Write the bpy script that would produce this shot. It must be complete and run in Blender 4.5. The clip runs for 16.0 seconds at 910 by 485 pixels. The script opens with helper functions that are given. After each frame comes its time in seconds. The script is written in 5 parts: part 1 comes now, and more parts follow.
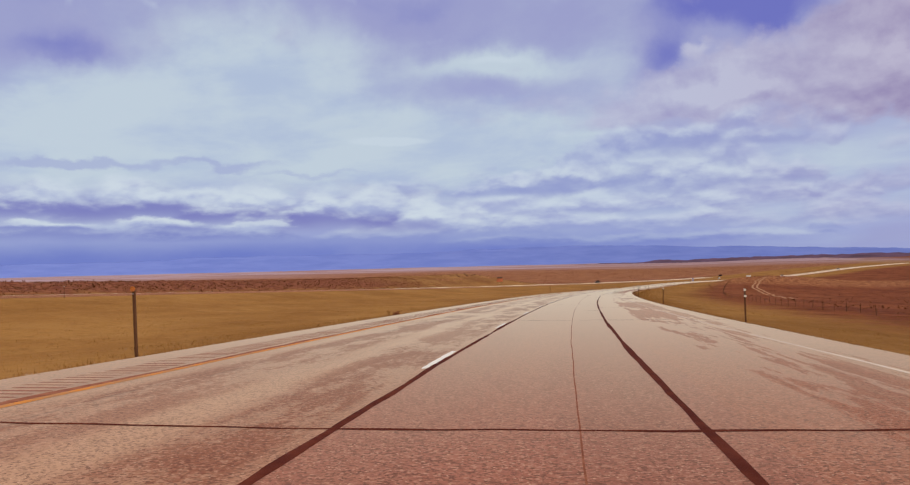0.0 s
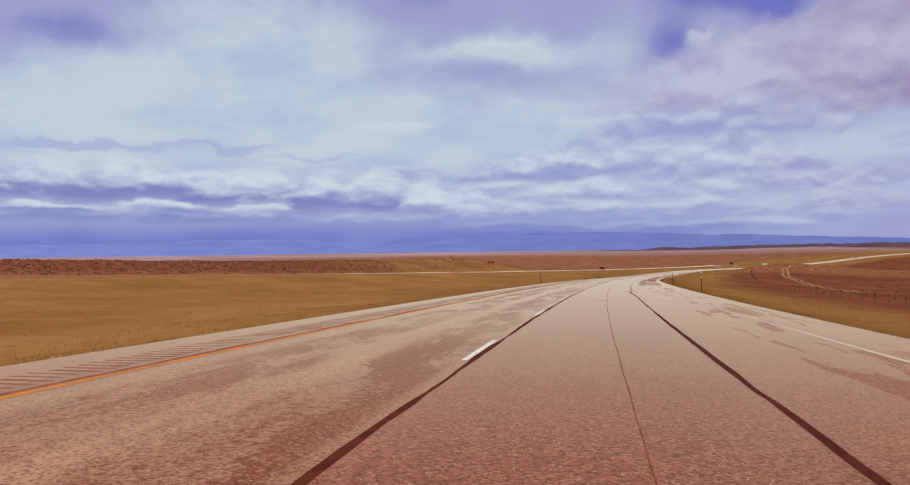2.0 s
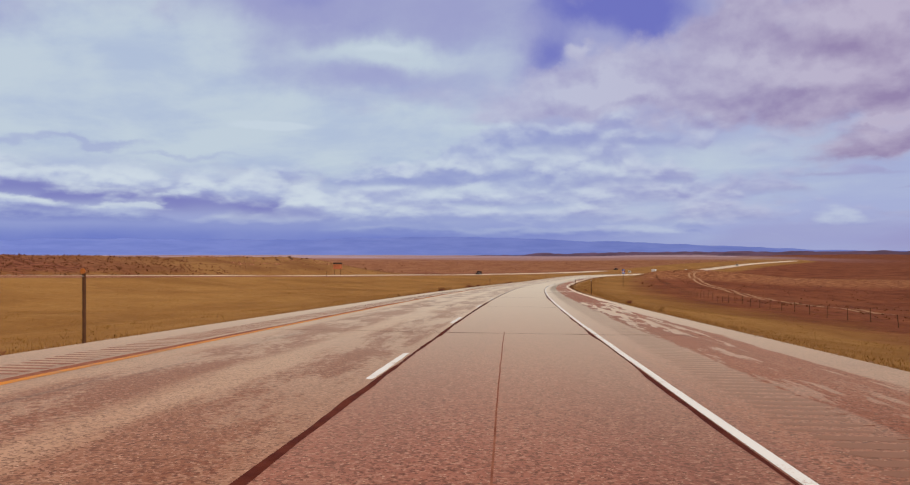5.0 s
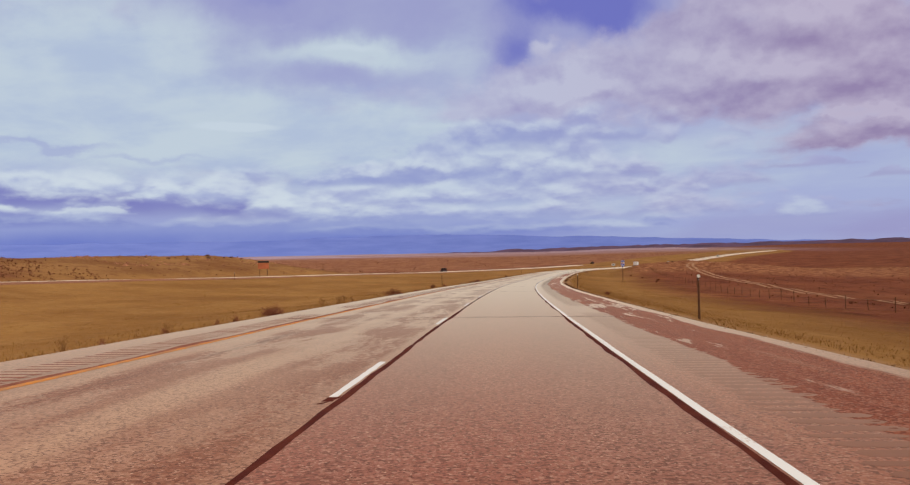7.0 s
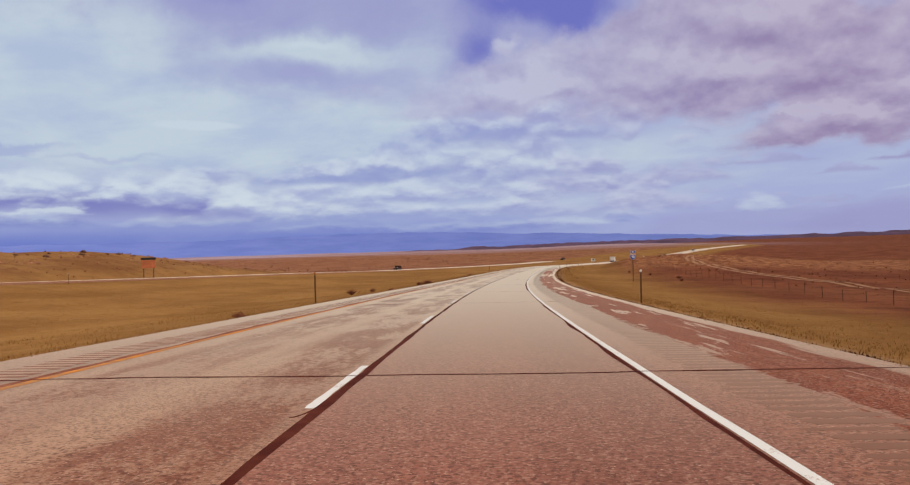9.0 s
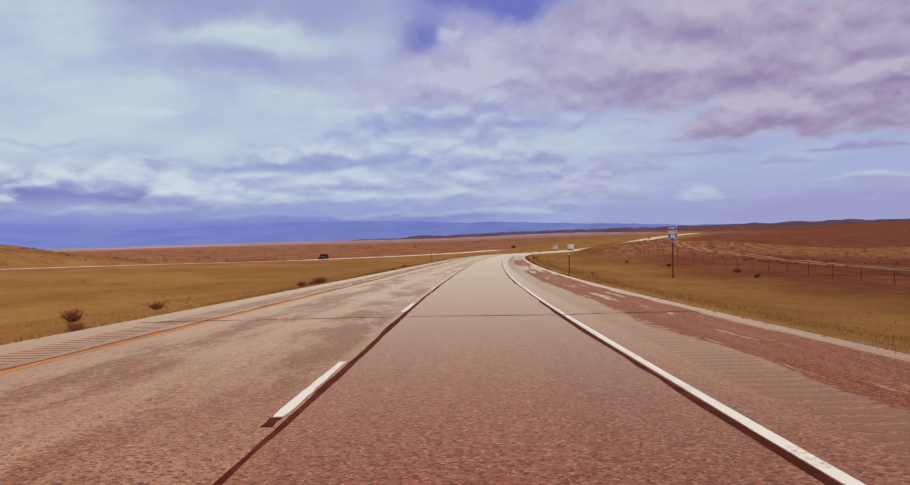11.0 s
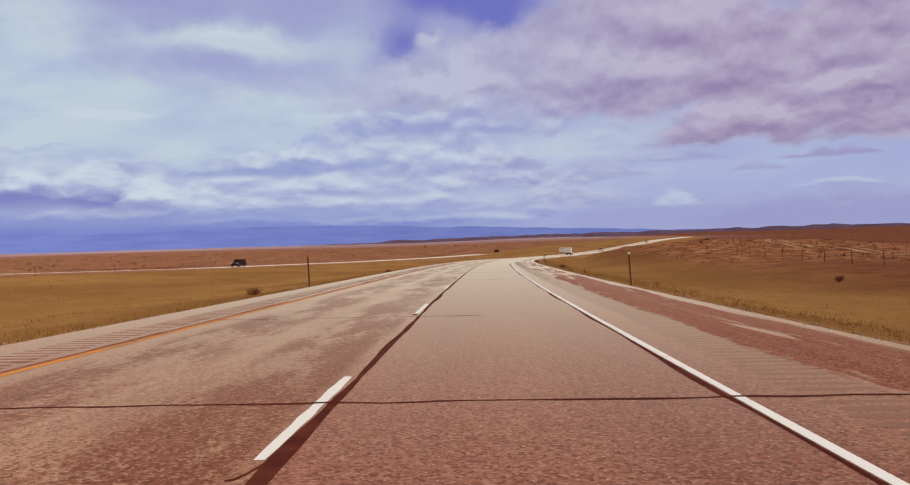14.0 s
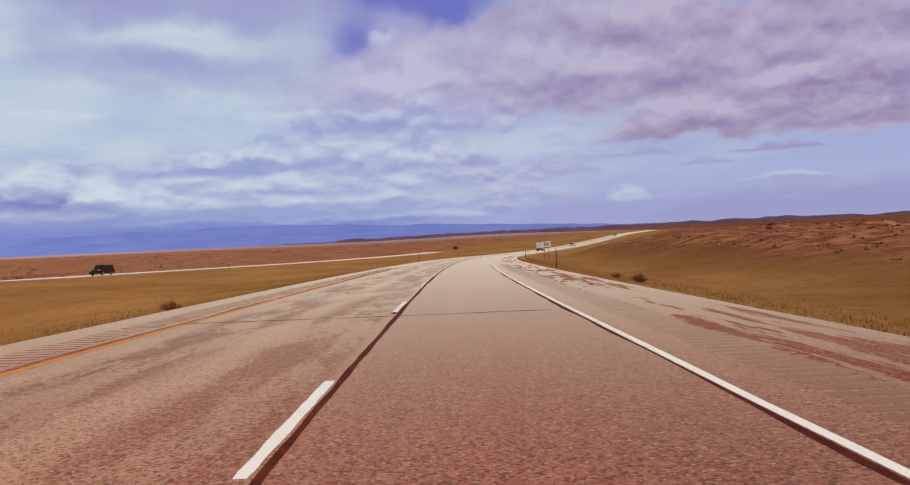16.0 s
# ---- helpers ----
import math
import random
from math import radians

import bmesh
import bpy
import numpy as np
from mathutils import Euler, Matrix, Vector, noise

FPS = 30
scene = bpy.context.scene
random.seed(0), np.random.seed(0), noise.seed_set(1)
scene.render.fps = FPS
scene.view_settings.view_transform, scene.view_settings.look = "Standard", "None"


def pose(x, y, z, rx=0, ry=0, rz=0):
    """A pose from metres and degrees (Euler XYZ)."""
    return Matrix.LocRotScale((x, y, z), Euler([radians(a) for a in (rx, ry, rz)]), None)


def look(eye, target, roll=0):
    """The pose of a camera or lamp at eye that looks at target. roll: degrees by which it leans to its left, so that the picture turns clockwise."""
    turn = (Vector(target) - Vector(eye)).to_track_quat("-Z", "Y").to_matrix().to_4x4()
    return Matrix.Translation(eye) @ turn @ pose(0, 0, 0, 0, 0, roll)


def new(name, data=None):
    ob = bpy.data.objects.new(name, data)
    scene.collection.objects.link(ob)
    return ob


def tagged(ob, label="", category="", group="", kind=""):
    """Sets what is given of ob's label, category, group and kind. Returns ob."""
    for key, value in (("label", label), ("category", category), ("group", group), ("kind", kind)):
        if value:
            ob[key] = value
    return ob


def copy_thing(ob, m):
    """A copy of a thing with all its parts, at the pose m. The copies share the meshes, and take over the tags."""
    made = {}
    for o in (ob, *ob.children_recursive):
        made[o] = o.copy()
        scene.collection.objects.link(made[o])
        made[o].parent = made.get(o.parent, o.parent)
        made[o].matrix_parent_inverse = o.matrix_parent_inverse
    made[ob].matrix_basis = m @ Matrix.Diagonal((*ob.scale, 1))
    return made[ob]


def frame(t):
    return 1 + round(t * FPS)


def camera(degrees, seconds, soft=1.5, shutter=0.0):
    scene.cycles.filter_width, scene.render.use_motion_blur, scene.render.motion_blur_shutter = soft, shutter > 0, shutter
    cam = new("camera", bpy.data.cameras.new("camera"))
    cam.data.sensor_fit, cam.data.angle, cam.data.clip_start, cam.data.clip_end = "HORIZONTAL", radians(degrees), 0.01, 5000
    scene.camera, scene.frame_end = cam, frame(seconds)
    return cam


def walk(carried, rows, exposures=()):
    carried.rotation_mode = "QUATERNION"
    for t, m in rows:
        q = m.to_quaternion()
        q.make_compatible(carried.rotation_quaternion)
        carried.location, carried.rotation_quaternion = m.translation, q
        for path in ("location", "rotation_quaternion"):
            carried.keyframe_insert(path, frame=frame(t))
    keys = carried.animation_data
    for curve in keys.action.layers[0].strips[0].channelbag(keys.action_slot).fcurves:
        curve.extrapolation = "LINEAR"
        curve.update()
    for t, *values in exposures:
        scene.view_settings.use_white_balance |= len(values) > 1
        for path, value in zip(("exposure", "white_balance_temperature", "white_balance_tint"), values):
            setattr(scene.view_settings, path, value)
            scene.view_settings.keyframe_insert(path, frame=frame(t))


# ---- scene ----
cam = camera(59.75, 16.0, soft=1.2)
PATH = (
    # seconds, x, y, z, yaw to the left, pitch up, roll
    (0.0, 2.717, 5.685, 1.044, 0.71, 1.41, -1.40),
    (0.5, 4.123, 18.054, 0.624, 0.93, 2.65, -2.41),
    (1.0, 5.669, 30.410, 0.206, 0.81, 1.86, -1.90),
    (1.5, 7.342, 42.752, -0.213, 0.18, 0.87, -1.54),
    (2.0, 9.171, 54.963, -0.627, 0.85, 0.36, -0.77),
    (2.5, 11.111, 67.157, -1.039, 1.34, -1.81, -0.57),
    (3.0, 13.165, 79.351, -1.451, -1.90, -0.96, -1.70),
    (3.5, 15.322, 91.529, -1.862, -4.35, -0.75, -1.53),
    (4.0, 17.624, 103.834, -2.277, -7.31, -0.64, -0.87),
    (4.5, 20.023, 116.122, -2.695, -7.52, 1.01, 0.10),
    (4.7, 21.021, 121.034, -2.864, -7.56, 0.79, 0.12),
    (6.8, 32.324, 172.436, -4.673, -10.12, 0.25, -0.72),
    (7.0, 33.473, 177.315, -4.846, -9.94, 0.45, -1.19),
    (7.5, 36.304, 189.370, -5.272, -11.22, -0.04, -1.21),
    (8.0, 39.206, 201.408, -5.696, -11.06, 0.12, -1.39),
    (8.5, 42.227, 213.416, -6.119, -11.81, -0.13, -1.59),
    (9.0, 45.318, 225.405, -6.538, -12.52, 0.25, -1.69),
    (9.2, 46.564, 230.220, -6.704, -13.30, 0.07, -1.31),
    (11.3, 60.670, 280.486, -8.387, -16.57, -0.78, -1.68),
    (11.5, 62.129, 285.240, -8.536, -16.60, -0.89, -1.66),
    (12.0, 65.899, 297.123, -8.893, -16.81, -0.42, -1.70),
    (12.5, 69.777, 308.973, -9.226, -17.18, -0.17, -1.98),
    (13.0, 73.733, 320.704, -9.534, -17.70, -0.01, -1.83),
    (13.5, 77.768, 332.410, -9.819, -17.69, 0.24, -1.92),
    (14.0, 81.868, 344.157, -10.094, -18.05, -0.31, -1.58),
    (14.5, 86.035, 355.881, -10.360, -20.16, -0.03, -1.54),
    (15.0, 90.118, 367.286, -10.613, -19.67, 0.67, -2.08),
    (15.5, 94.364, 378.826, -10.862, -20.29, 0.06, -3.12),
    (16.0, 98.663, 390.347, -11.105, -21.17, -0.59, -2.51),
)
walk(cam, [(t, pose(x, y, z, 90 + pitch, 0, yaw) @ pose(0, 0, 0, 0, 0, roll)) for t, x, y, z, yaw, pitch, roll in PATH],
     exposures=((0.0, -0.12), (16.0, -0.12)))

# ---- world, sun ----
SUN_ELEVATION, SUN_AZIMUTH = 48.0, 140.0   # degrees; azimuth clockwise from +y
world = bpy.data.worlds.new("sky")
scene.world = world
world.use_nodes = True
wt = world.node_tree
wt.nodes.clear()


class Nodes:
    """Short hand for building a node tree."""

    def __init__(self, tree):
        self.tree = tree

    def put(self, kind, **inputs):
        node = self.tree.nodes.new(kind)
        for key, value in inputs.items():
            self.feed(node.inputs[int(key[1:]) if key[0] == "_" else key.replace("_", " ")], value)
        return node

    def feed(self, socket, value):
        if isinstance(value, bpy.types.NodeSocket):
            self.tree.links.new(value, socket)
        else:
            socket.default_value = value

    def math(self, op, a, b=0.0, c=0.0, clamp=False):
        node = self.tree.nodes.new("ShaderNodeMath")
        node.operation, node.use_clamp = op, clamp
        for i, value in enumerate((a, b, c)):
            self.feed(node.inputs[i], value)
        return node.outputs[0]

    def vec(self, x, y, z=0.0):
        return self.put("ShaderNodeCombineXYZ", X=x, Y=y, Z=z).outputs[0]

    def noise(self, vector, scale, detail=4.0, rough=0.55, distortion=0.0):
        return self.put("ShaderNodeTexNoise", Vector=vector, Scale=scale, Detail=detail, Roughness=rough, Distortion=distortion).outputs[0]

    def step(self, value, low, high):
        node = self.tree.nodes.new("ShaderNodeMapRange")
        node.interpolation_type = "SMOOTHSTEP"
        for i, v in enumerate((value, low, high, 0.0, 1.0)):
            self.feed(node.inputs[i], v)
        return node.outputs[0]

    def mix(self, fac, a, b):
        node = self.tree.nodes.new("ShaderNodeMix")
        node.data_type = "RGBA"
        for i, v in ((0, fac), (6, a), (7, b)):
            self.feed(node.inputs[i], (*v, 1.0) if isinstance(v, tuple) and len(v) == 3 else v)
        return node.outputs[2]


def tint(r, g, b):
    """Screen colour, 0 to 255, as light."""
    return tuple(c / 3294.6 if c <= 10 else ((c / 255 + 0.055) / 1.055) ** 2.4 for c in (r, g, b))


def build_sky():
    n = Nodes(wt)
    way = n.put("ShaderNodeSeparateXYZ", _0=n.put("ShaderNodeTexCoord").outputs["Generated"])
    az = n.math("MULTIPLY", n.math("ARCTAN2", way.outputs[0], way.outputs[1]), 57.2958)
    el = n.math("MULTIPLY", n.math("ARCSINE", way.outputs[2]), 57.2958)
    up = n.math("MAXIMUM", el, 0.0)
    # rows of cloud crowd together towards the horizon
    tall = n.math("MULTIPLY", n.math("LOGARITHM", n.math("ADD", n.math("DIVIDE", up, 4.0), 1.0), 2.71828), 6.0)

    def plus(a, b, k=1.0):
        return n.math("MULTIPLY_ADD", b, k, a)

    def field(wide, high, seed, detail=8.0, rough=0.58, tilt=0.0, lift=0.0):
        x = n.math("DIVIDE", az, wide)
        y = n.math("ADD", n.math("DIVIDE", n.math("ADD", tall, lift), high), n.math("MULTIPLY", x, tilt))
        return n.noise(n.vec(x, y, seed), 1.0, detail, rough, 0.15)

    def bend(wide, high, seed, far, flat, detail=7.0):
        """Coordinates pushed about, so that outlines break up like cloud."""
        at = n.vec(n.math("DIVIDE", az, wide), n.math("DIVIDE", tall, high), seed)
        push = n.put("ShaderNodeSeparateColor", _0=n.put("ShaderNodeTexNoise", Vector=at, Scale=1.0, Detail=detail, Roughness=0.54).outputs["Color"])
        grow = n.math("MULTIPLY_ADD", up, 0.09, 0.35)
        da = n.math("MULTIPLY", n.math("SUBTRACT", push.outputs[0], 0.5), far)
        de = n.math("MULTIPLY", n.math("MULTIPLY", n.math("SUBTRACT", push.outputs[1], 0.5), grow), flat)
        return plus(az, da), plus(el, de)

    def total(rows, at):
        out = 0.0
        for a, e, ra, re, w in rows:
            x = n.math("POWER", n.math("DIVIDE", n.math("SUBTRACT", at[0], a), ra), 2.0)
            y = n.math("POWER", n.math("DIVIDE", n.math("SUBTRACT", at[1], e), re), 2.0)
            out = plus(out, n.math("EXPONENT", n.math("MULTIPLY", n.math("ADD", x, y), -1.0)), w)
        return out

    sky = n.put("ShaderNodeTexSky")
    sky.sky_type, sky.sun_disc = "NISHITA", False
    sky.sun_elevation, sky.sun_rotation = radians(SUN_ELEVATION), radians(SUN_AZIMUTH)

    wide_bend = bend(7.0, 2.6, 3.1, 7.0, 3.4)
    puff_bend = bend(4.2, 1.4, 9.4, 4.2, 3.6, 5.0)
    warm = n.step(az, 10.0, 40.0)
    ripple = field(3.4, 1.1, 5.5, 6.0, 0.52)
    fold = field(6.0, 1.3, 8.3, 7.0, 0.58)

    relief = n.math("SUBTRACT", field(3.0, 1.0, 1.7, 7.0, 0.55, 0.0, -0.05), field(3.0, 1.0, 1.7, 5.0, 0.55, 0.0, 0.2))

    def billow(lift):
        """Rounded heads of cloud, large and small."""
        node = n.tree.nodes.new("ShaderNodeTexVoronoi")
        node.feature, node.normalize = "SMOOTH_F1", True
        at = n.vec(n.math("DIVIDE", puff_bend[0], 3.6), n.math("DIVIDE", plus(n.math("ADD", tall, lift), n.math("SUBTRACT", puff_bend[1], el), 0.2), 1.0), 4.4)
        for key, value in (("Vector", at), ("Scale", 1.0), ("Detail", 2.5), ("Roughness", 0.42), ("Lacunarity", 2.3), ("Smoothness", 0.5)):
            n.feed(node.inputs[key], value)
        return node.outputs["Distance"]

    heads = n.math("SUBTRACT", billow(0.22), billow(-0.14))

    # open sky, deepest in the gaps high up
    colour = n.mix(n.step(el, 1.0, 17.0), tint(174, 184, 226), tint(164, 168, 214))
    gap = total(((13.9, 14.5, 2.0, 2.0, 0.95), (20.8, 16.3, 3.7, 1.8, 1.25), (16.5, 17.6, 4.0, 1.2, 0.8), (-26.5, 14.2, 4.6, 1.3, 0.62), (-29, 19.0, 5, 1.6, 0.5), (-3.5, 18.4, 5.5, 1.7, 0.5),
                 (0.5, 15.6, 3.0, 0.8, 0.4), (16.2, 14.6, 1.3, 1.0, -0.6)), wide_bend)
    colour = n.mix(n.step(plus(gap, n.math("SUBTRACT", fold, 0.5), 0.9), 0.10, 1.15), colour, tint(116, 121, 202))

    # thin white veil, drawn out in slanting streaks
    veil = total(((-20, 10.0, 13, 4.4, 1.2), (-13, 14.4, 7, 2.6, 0.6), (-4, 8.4, 9, 3.0, 0.9), (5.5, 8.2, 5.5, 1.8, 0.9), (2.6, 14.0, 4.8, 0.95, 0.95), (-27, 8.0, 9, 2.5, 0.6), (10.5, 13.0, 3.5, 4.0, 0.35),
                  (27, 5.6, 10, 1.8, 0.35), (10, 5.0, 15, 3.2, 0.6), (-26.5, 14.3, 4.2, 1.2, -0.75), (-3, 17.8, 5.5, 1.6, -0.5), (1.5, 12.0, 3.0, 0.8, -0.25), (20, 16, 4, 2.0, -0.9), (13.9, 14.5, 2.0, 2.0, -0.7)), wide_bend)
    streak = field(9.0, 1.5, 12.7, 7.0, 0.55, -0.16)
    veil = plus(veil, n.math("SUBTRACT", streak, 0.5), 1.1)
    colour = n.mix(n.math("MULTIPLY", n.step(veil, -0.15, 0.95), 0.97), colour, n.mix(n.step(streak, 0.33, 0.60), tint(186, 202, 228), tint(203, 218, 231)))
    thin = total(((-27, 7.15, 5.0, 0.42, 1.0), (-17, 7.25, 4.6, 0.36, 0.8), (-11, 6.5, 5, 0.3, 0.5), (3.5, 11.9, 3.2, 0.5, 0.5)), puff_bend)
    colour = n.mix(n.math("MULTIPLY", n.step(thin, 0.15, 0.75), 0.75), colour, tint(172, 183, 222))
    lens = total(((-5.3, 8.78, 3.1, 0.36, 1.1), (2.6, 14.2, 3.6, 0.40, 0.7), (7.2, 8.9, 2.6, 0.5, 0.5), (-16, 8.9, 4.0, 0.25, 0.3)), bend(5.0, 1.6, 6.6, 1.6, 0.9, 4.0))
    colour = n.mix(n.math("MULTIPLY", n.step(lens, 0.3, 0.75), 0.8), colour, tint(209, 223, 236))

    # broken lavender and rose sheet in the right of the sky and overhead
    deck = total(((24, 11.2, 10, 2.6, 0.75), (36, 11.5, 9, 4.2, 0.85), (47, 10.5, 9, 4.6, 0.9), (13, 10.6, 5.5, 1.3, 0.55), (16.3, 14.6, 1.5, 0.9, 0.75), (30, 16, 8, 2.6, 0.7), (17, 12.2, 5, 1.0, 0.4), (9.5, 9.2, 3.5, 0.8, 0.35),
                  (38, 6.9, 5.5, 0.7, 0.5), (49, 6.4, 6, 0.8, 0.6), (13.9, 14.5, 1.8, 1.8, -0.7), (21, 16.6, 3.4, 1.5, -0.9), (44, 4.4, 9, 1.0, -0.5), (27, 7.6, 4, 0.8, -0.2)), puff_bend)
    deck = plus(plus(deck, n.step(el, 16.5, 24.0), 0.7), n.math("SUBTRACT", fold, 0.5), 1.3)
    dense = plus(deck, n.math("SUBTRACT", ripple, 0.5), 0.7)
    soft = field(5.5, 0.95, 21.0, 7.0, 0.52)
    lit = plus(plus(plus(0.56, n.math("SUBTRACT", soft, 0.5), 1.9), n.math("SUBTRACT", fold, 0.5), -0.7), plus(n.math("MULTIPLY", relief, 1.2), heads, 1.6))
    lit = plus(lit, total(((38, 6.7, 5, 0.55, -0.5), (45.5, 8.1, 2.2, 0.55, -0.7), (50, 8.4, 3, 0.7, -0.6), (31, 10.6, 3.5, 0.5, -0.35), (40, 10.3, 4, 0.6, -0.3), (47, 6.2, 5, 0.45, -0.45), (20, 10.6, 4, 0.35, -0.3),
                           (44.5, 9.4, 2.0, 0.45, 1.0), (36.5, 8.1, 2.2, 0.32, 1.0), (29, 12.5, 2.6, 0.9, 0.5), (18.5, 11.6, 5, 0.7, 0.5), (41, 8.0, 2.5, 0.35, 0.6), (36, 15, 5, 1.5, 0.4), (16.2, 14.9, 1.2, 0.7, 0.15), (49.5, 10.2, 2.5, 0.6, 0.4)), puff_bend))
    lit = n.math("MINIMUM", n.math("MAXIMUM", lit, 0.0), 1.0)
    low, high = n.mix(warm, tint(170, 168, 210), tint(154, 134, 176)), n.mix(warm, tint(200, 204, 228), tint(198, 187, 212))
    colour = n.mix(n.math("MULTIPLY", n.step(dense, 0.12, 0.70), 0.92), colour, n.mix(lit, low, high))

    # heaped cloud, row by row: flat violet-grey bases under white crowns

    flat = plus(el, n.math("SUBTRACT", puff_bend[1], el), 0.22)

    def heaps(colour, rows, shade, crown, cut, at=puff_bend):
        """Clouds of (azimuth, base, half width, height, strength)."""
        for a, e, ra, h, w in rows:
            x = n.math("DIVIDE", n.math("SUBTRACT", at[0], a), ra)
            dome = n.math("SUBTRACT", 1.0, n.math("MULTIPLY", x, x))
            y = n.math("DIVIDE", n.math("SUBTRACT", at[1], e), h)
            level = n.math("DIVIDE", n.math("SUBTRACT", flat, e), h)
            body = n.math("MULTIPLY", n.step(level, -0.25, 0.25), n.step(n.math("SUBTRACT", dome, y), -0.25, 0.45))
            tone = plus(plus(n.math("MULTIPLY", n.math("ADD", y, level), 0.42), relief, 0.7), plus(n.math("MULTIPLY", heads, 1.4), n.math("SUBTRACT", ripple, 0.5), 1.1))
            colour = n.mix(n.math("MULTIPLY", body, w), colour, n.mix(n.step(tone, cut - 0.30, cut + 0.42), shade, crown))
        return colour

    grey, rose = tint(156, 167, 217), n.mix(warm, tint(162, 173, 220), tint(158, 155, 204))
    bright, pale = tint(212, 224, 238), n.mix(warm, tint(206, 217, 237), tint(192, 190, 222))
    colour = heaps(colour, ((46, 0.0, 12, 3.0, 0.7), (33, 0.3, 9, 2.4, 0.4)), tint(162, 158, 206), pale, 0.82)
    colour = heaps(colour, ((12, 1.05, 11, 0.75, 0.9), (3, 1.3, 5, 0.7, 0.85), (21, 1.25, 5, 0.6, 0.8), (-6, 1.8, 5, 1.4, 0.8), (2, 2.0, 5, 2.0, 0.9), (33.4, 1.8, 2.0, 1.0, 0.6), (24.3, 1.6, 1.5, 1.0, 0.7), (44, 2.75, 4, 0.45, 0.4)), grey, bright, 0.15)
    colour = heaps(colour, ((9, 2.2, 6, 1.2, 0.85), (17, 2.1, 6, 1.3, 0.85), (26, 2.2, 5, 1.4, 0.7), (3, 3.4, 5, 1.2, 0.8), (12, 3.4, 6, 1.2, 0.85), (20, 3.6, 5, 1.2, 0.8), (28, 4.0, 4.5, 1.1, 0.6)), rose, pale, 0.26)
    colour = heaps(colour, ((-26, 2.1, 8, 1.3, 0.85), (-17, 2.0, 6, 1.2, 0.85), (-28, 2.7, 4, 0.8, 0.8), (-21, 2.6, 4, 0.9, 0.8)), tint(136, 145, 207), tint(200, 213, 235), 0.34)
    colour = heaps(colour, ((-29, 3.5, 6, 2.4, 0.95), (-22.5, 3.5, 5, 2.7, 0.95), (-15.5, 3.1, 5, 2.6, 0.95), (-9.5, 2.7, 4.5, 2.8, 0.92), (-4.5, 2.5, 3.6, 3.0, 0.9)), tint(130, 133, 200), bright, 0.40)
    colour = heaps(colour, ((-28, 4.7, 3.0, 1.25, 0.8), (-23, 4.75, 2.4, 1.5, 0.9), (-18.5, 4.5, 2.4, 1.1, 0.8), (-14.5, 4.2, 2.6, 1.4, 0.85), (-10, 4.0, 2.4, 1.6, 0.85), (-6.3, 3.7, 2.4, 1.9, 0.9), (-3.2, 3.0, 2.4, 2.2, 0.9), (0.3, 2.7, 2.6, 1.7, 0.85),
                            (-27.5, 2.95, 3.6, 0.42, 0.85), (-21.3, 2.95, 3.4, 0.5, 0.9), (-15, 2.75, 3.2, 0.4, 0.7)), tint(172, 184, 224), tint(217, 229, 240), 0.10)
    colour = heaps(colour, ((8.5, 4.7, 5, 1.7, 0.9), (14.8, 4.6, 4.2, 1.9, 0.9), (20.5, 4.8, 4, 1.5, 0.8), (2.6, 4.95, 4.7, 1.25, 0.95), (9.8, 6.6, 4, 1.0, 0.65), (14, 7.6, 4.5, 1.1, 0.65), (20, 7.4, 4, 1.0, 0.6)), n.mix(warm, tint(155, 168, 218), tint(164, 158, 204)), n.mix(warm, bright, tint(202, 203, 229)), 0.42)
    colour = heaps(colour, ((43.5, 4.75, 3.4, 0.5, 0.7), (39, 4.1, 2.5, 0.4, 0.4), (34, 5.0, 3.0, 0.5, 0.4)), tint(158, 148, 196), tint(176, 168, 212), 0.5)

    # rounded cloudlets that fill the middle of the sky
    cover = total(((9, 5.4, 9, 1.5, 0.75), (17, 5.0, 9, 2.2, 0.75), (4, 3.2, 9, 1.3, 0.6), (14, 8.0, 6, 1.3, 0.7), (26, 3.6, 8, 1.8, 0.55), (24, 8.6, 6, 1.4, 0.45), (-6, 4.6, 6, 1.2, 0.5), (-22, 5.0, 10, 0.9, 0.45),
                   (33, 7.4, 6, 1.0, 0.4), (-3, 7.6, 4, 1.0, -0.3), (44, 4.4, 8, 1.0, -0.4)), wide_bend)
    clump = plus(cover, n.math("SUBTRACT", 0.34, billow(0.0)), 2.4)
    glow = n.math("MULTIPLY_ADD", heads, 2.6, plus(0.50, relief, 0.8))
    colour = n.mix(n.math("MULTIPLY", n.step(clump, 0.40, 0.90), 0.62), colour, n.mix(n.step(glow, 0.08, 0.92), n.mix(warm, tint(160, 168, 217), tint(160, 154, 203)), n.mix(warm, tint(214, 226, 240), tint(202, 202, 228))))
    colour = heaps(colour, ((11, 7.0, 4, 1.2, 0.5), (17, 7.5, 4.5, 1.3, 0.5), (16.5, 4.9, 4.2, 1.6, 0.55), (10, 4.9, 4.6, 1.5, 0.6), (3.2, 4.75, 5.2, 1.35, 0.75)), n.mix(warm, tint(154, 165, 216), tint(164, 158, 204)), tint(208, 219, 237), 0.46)

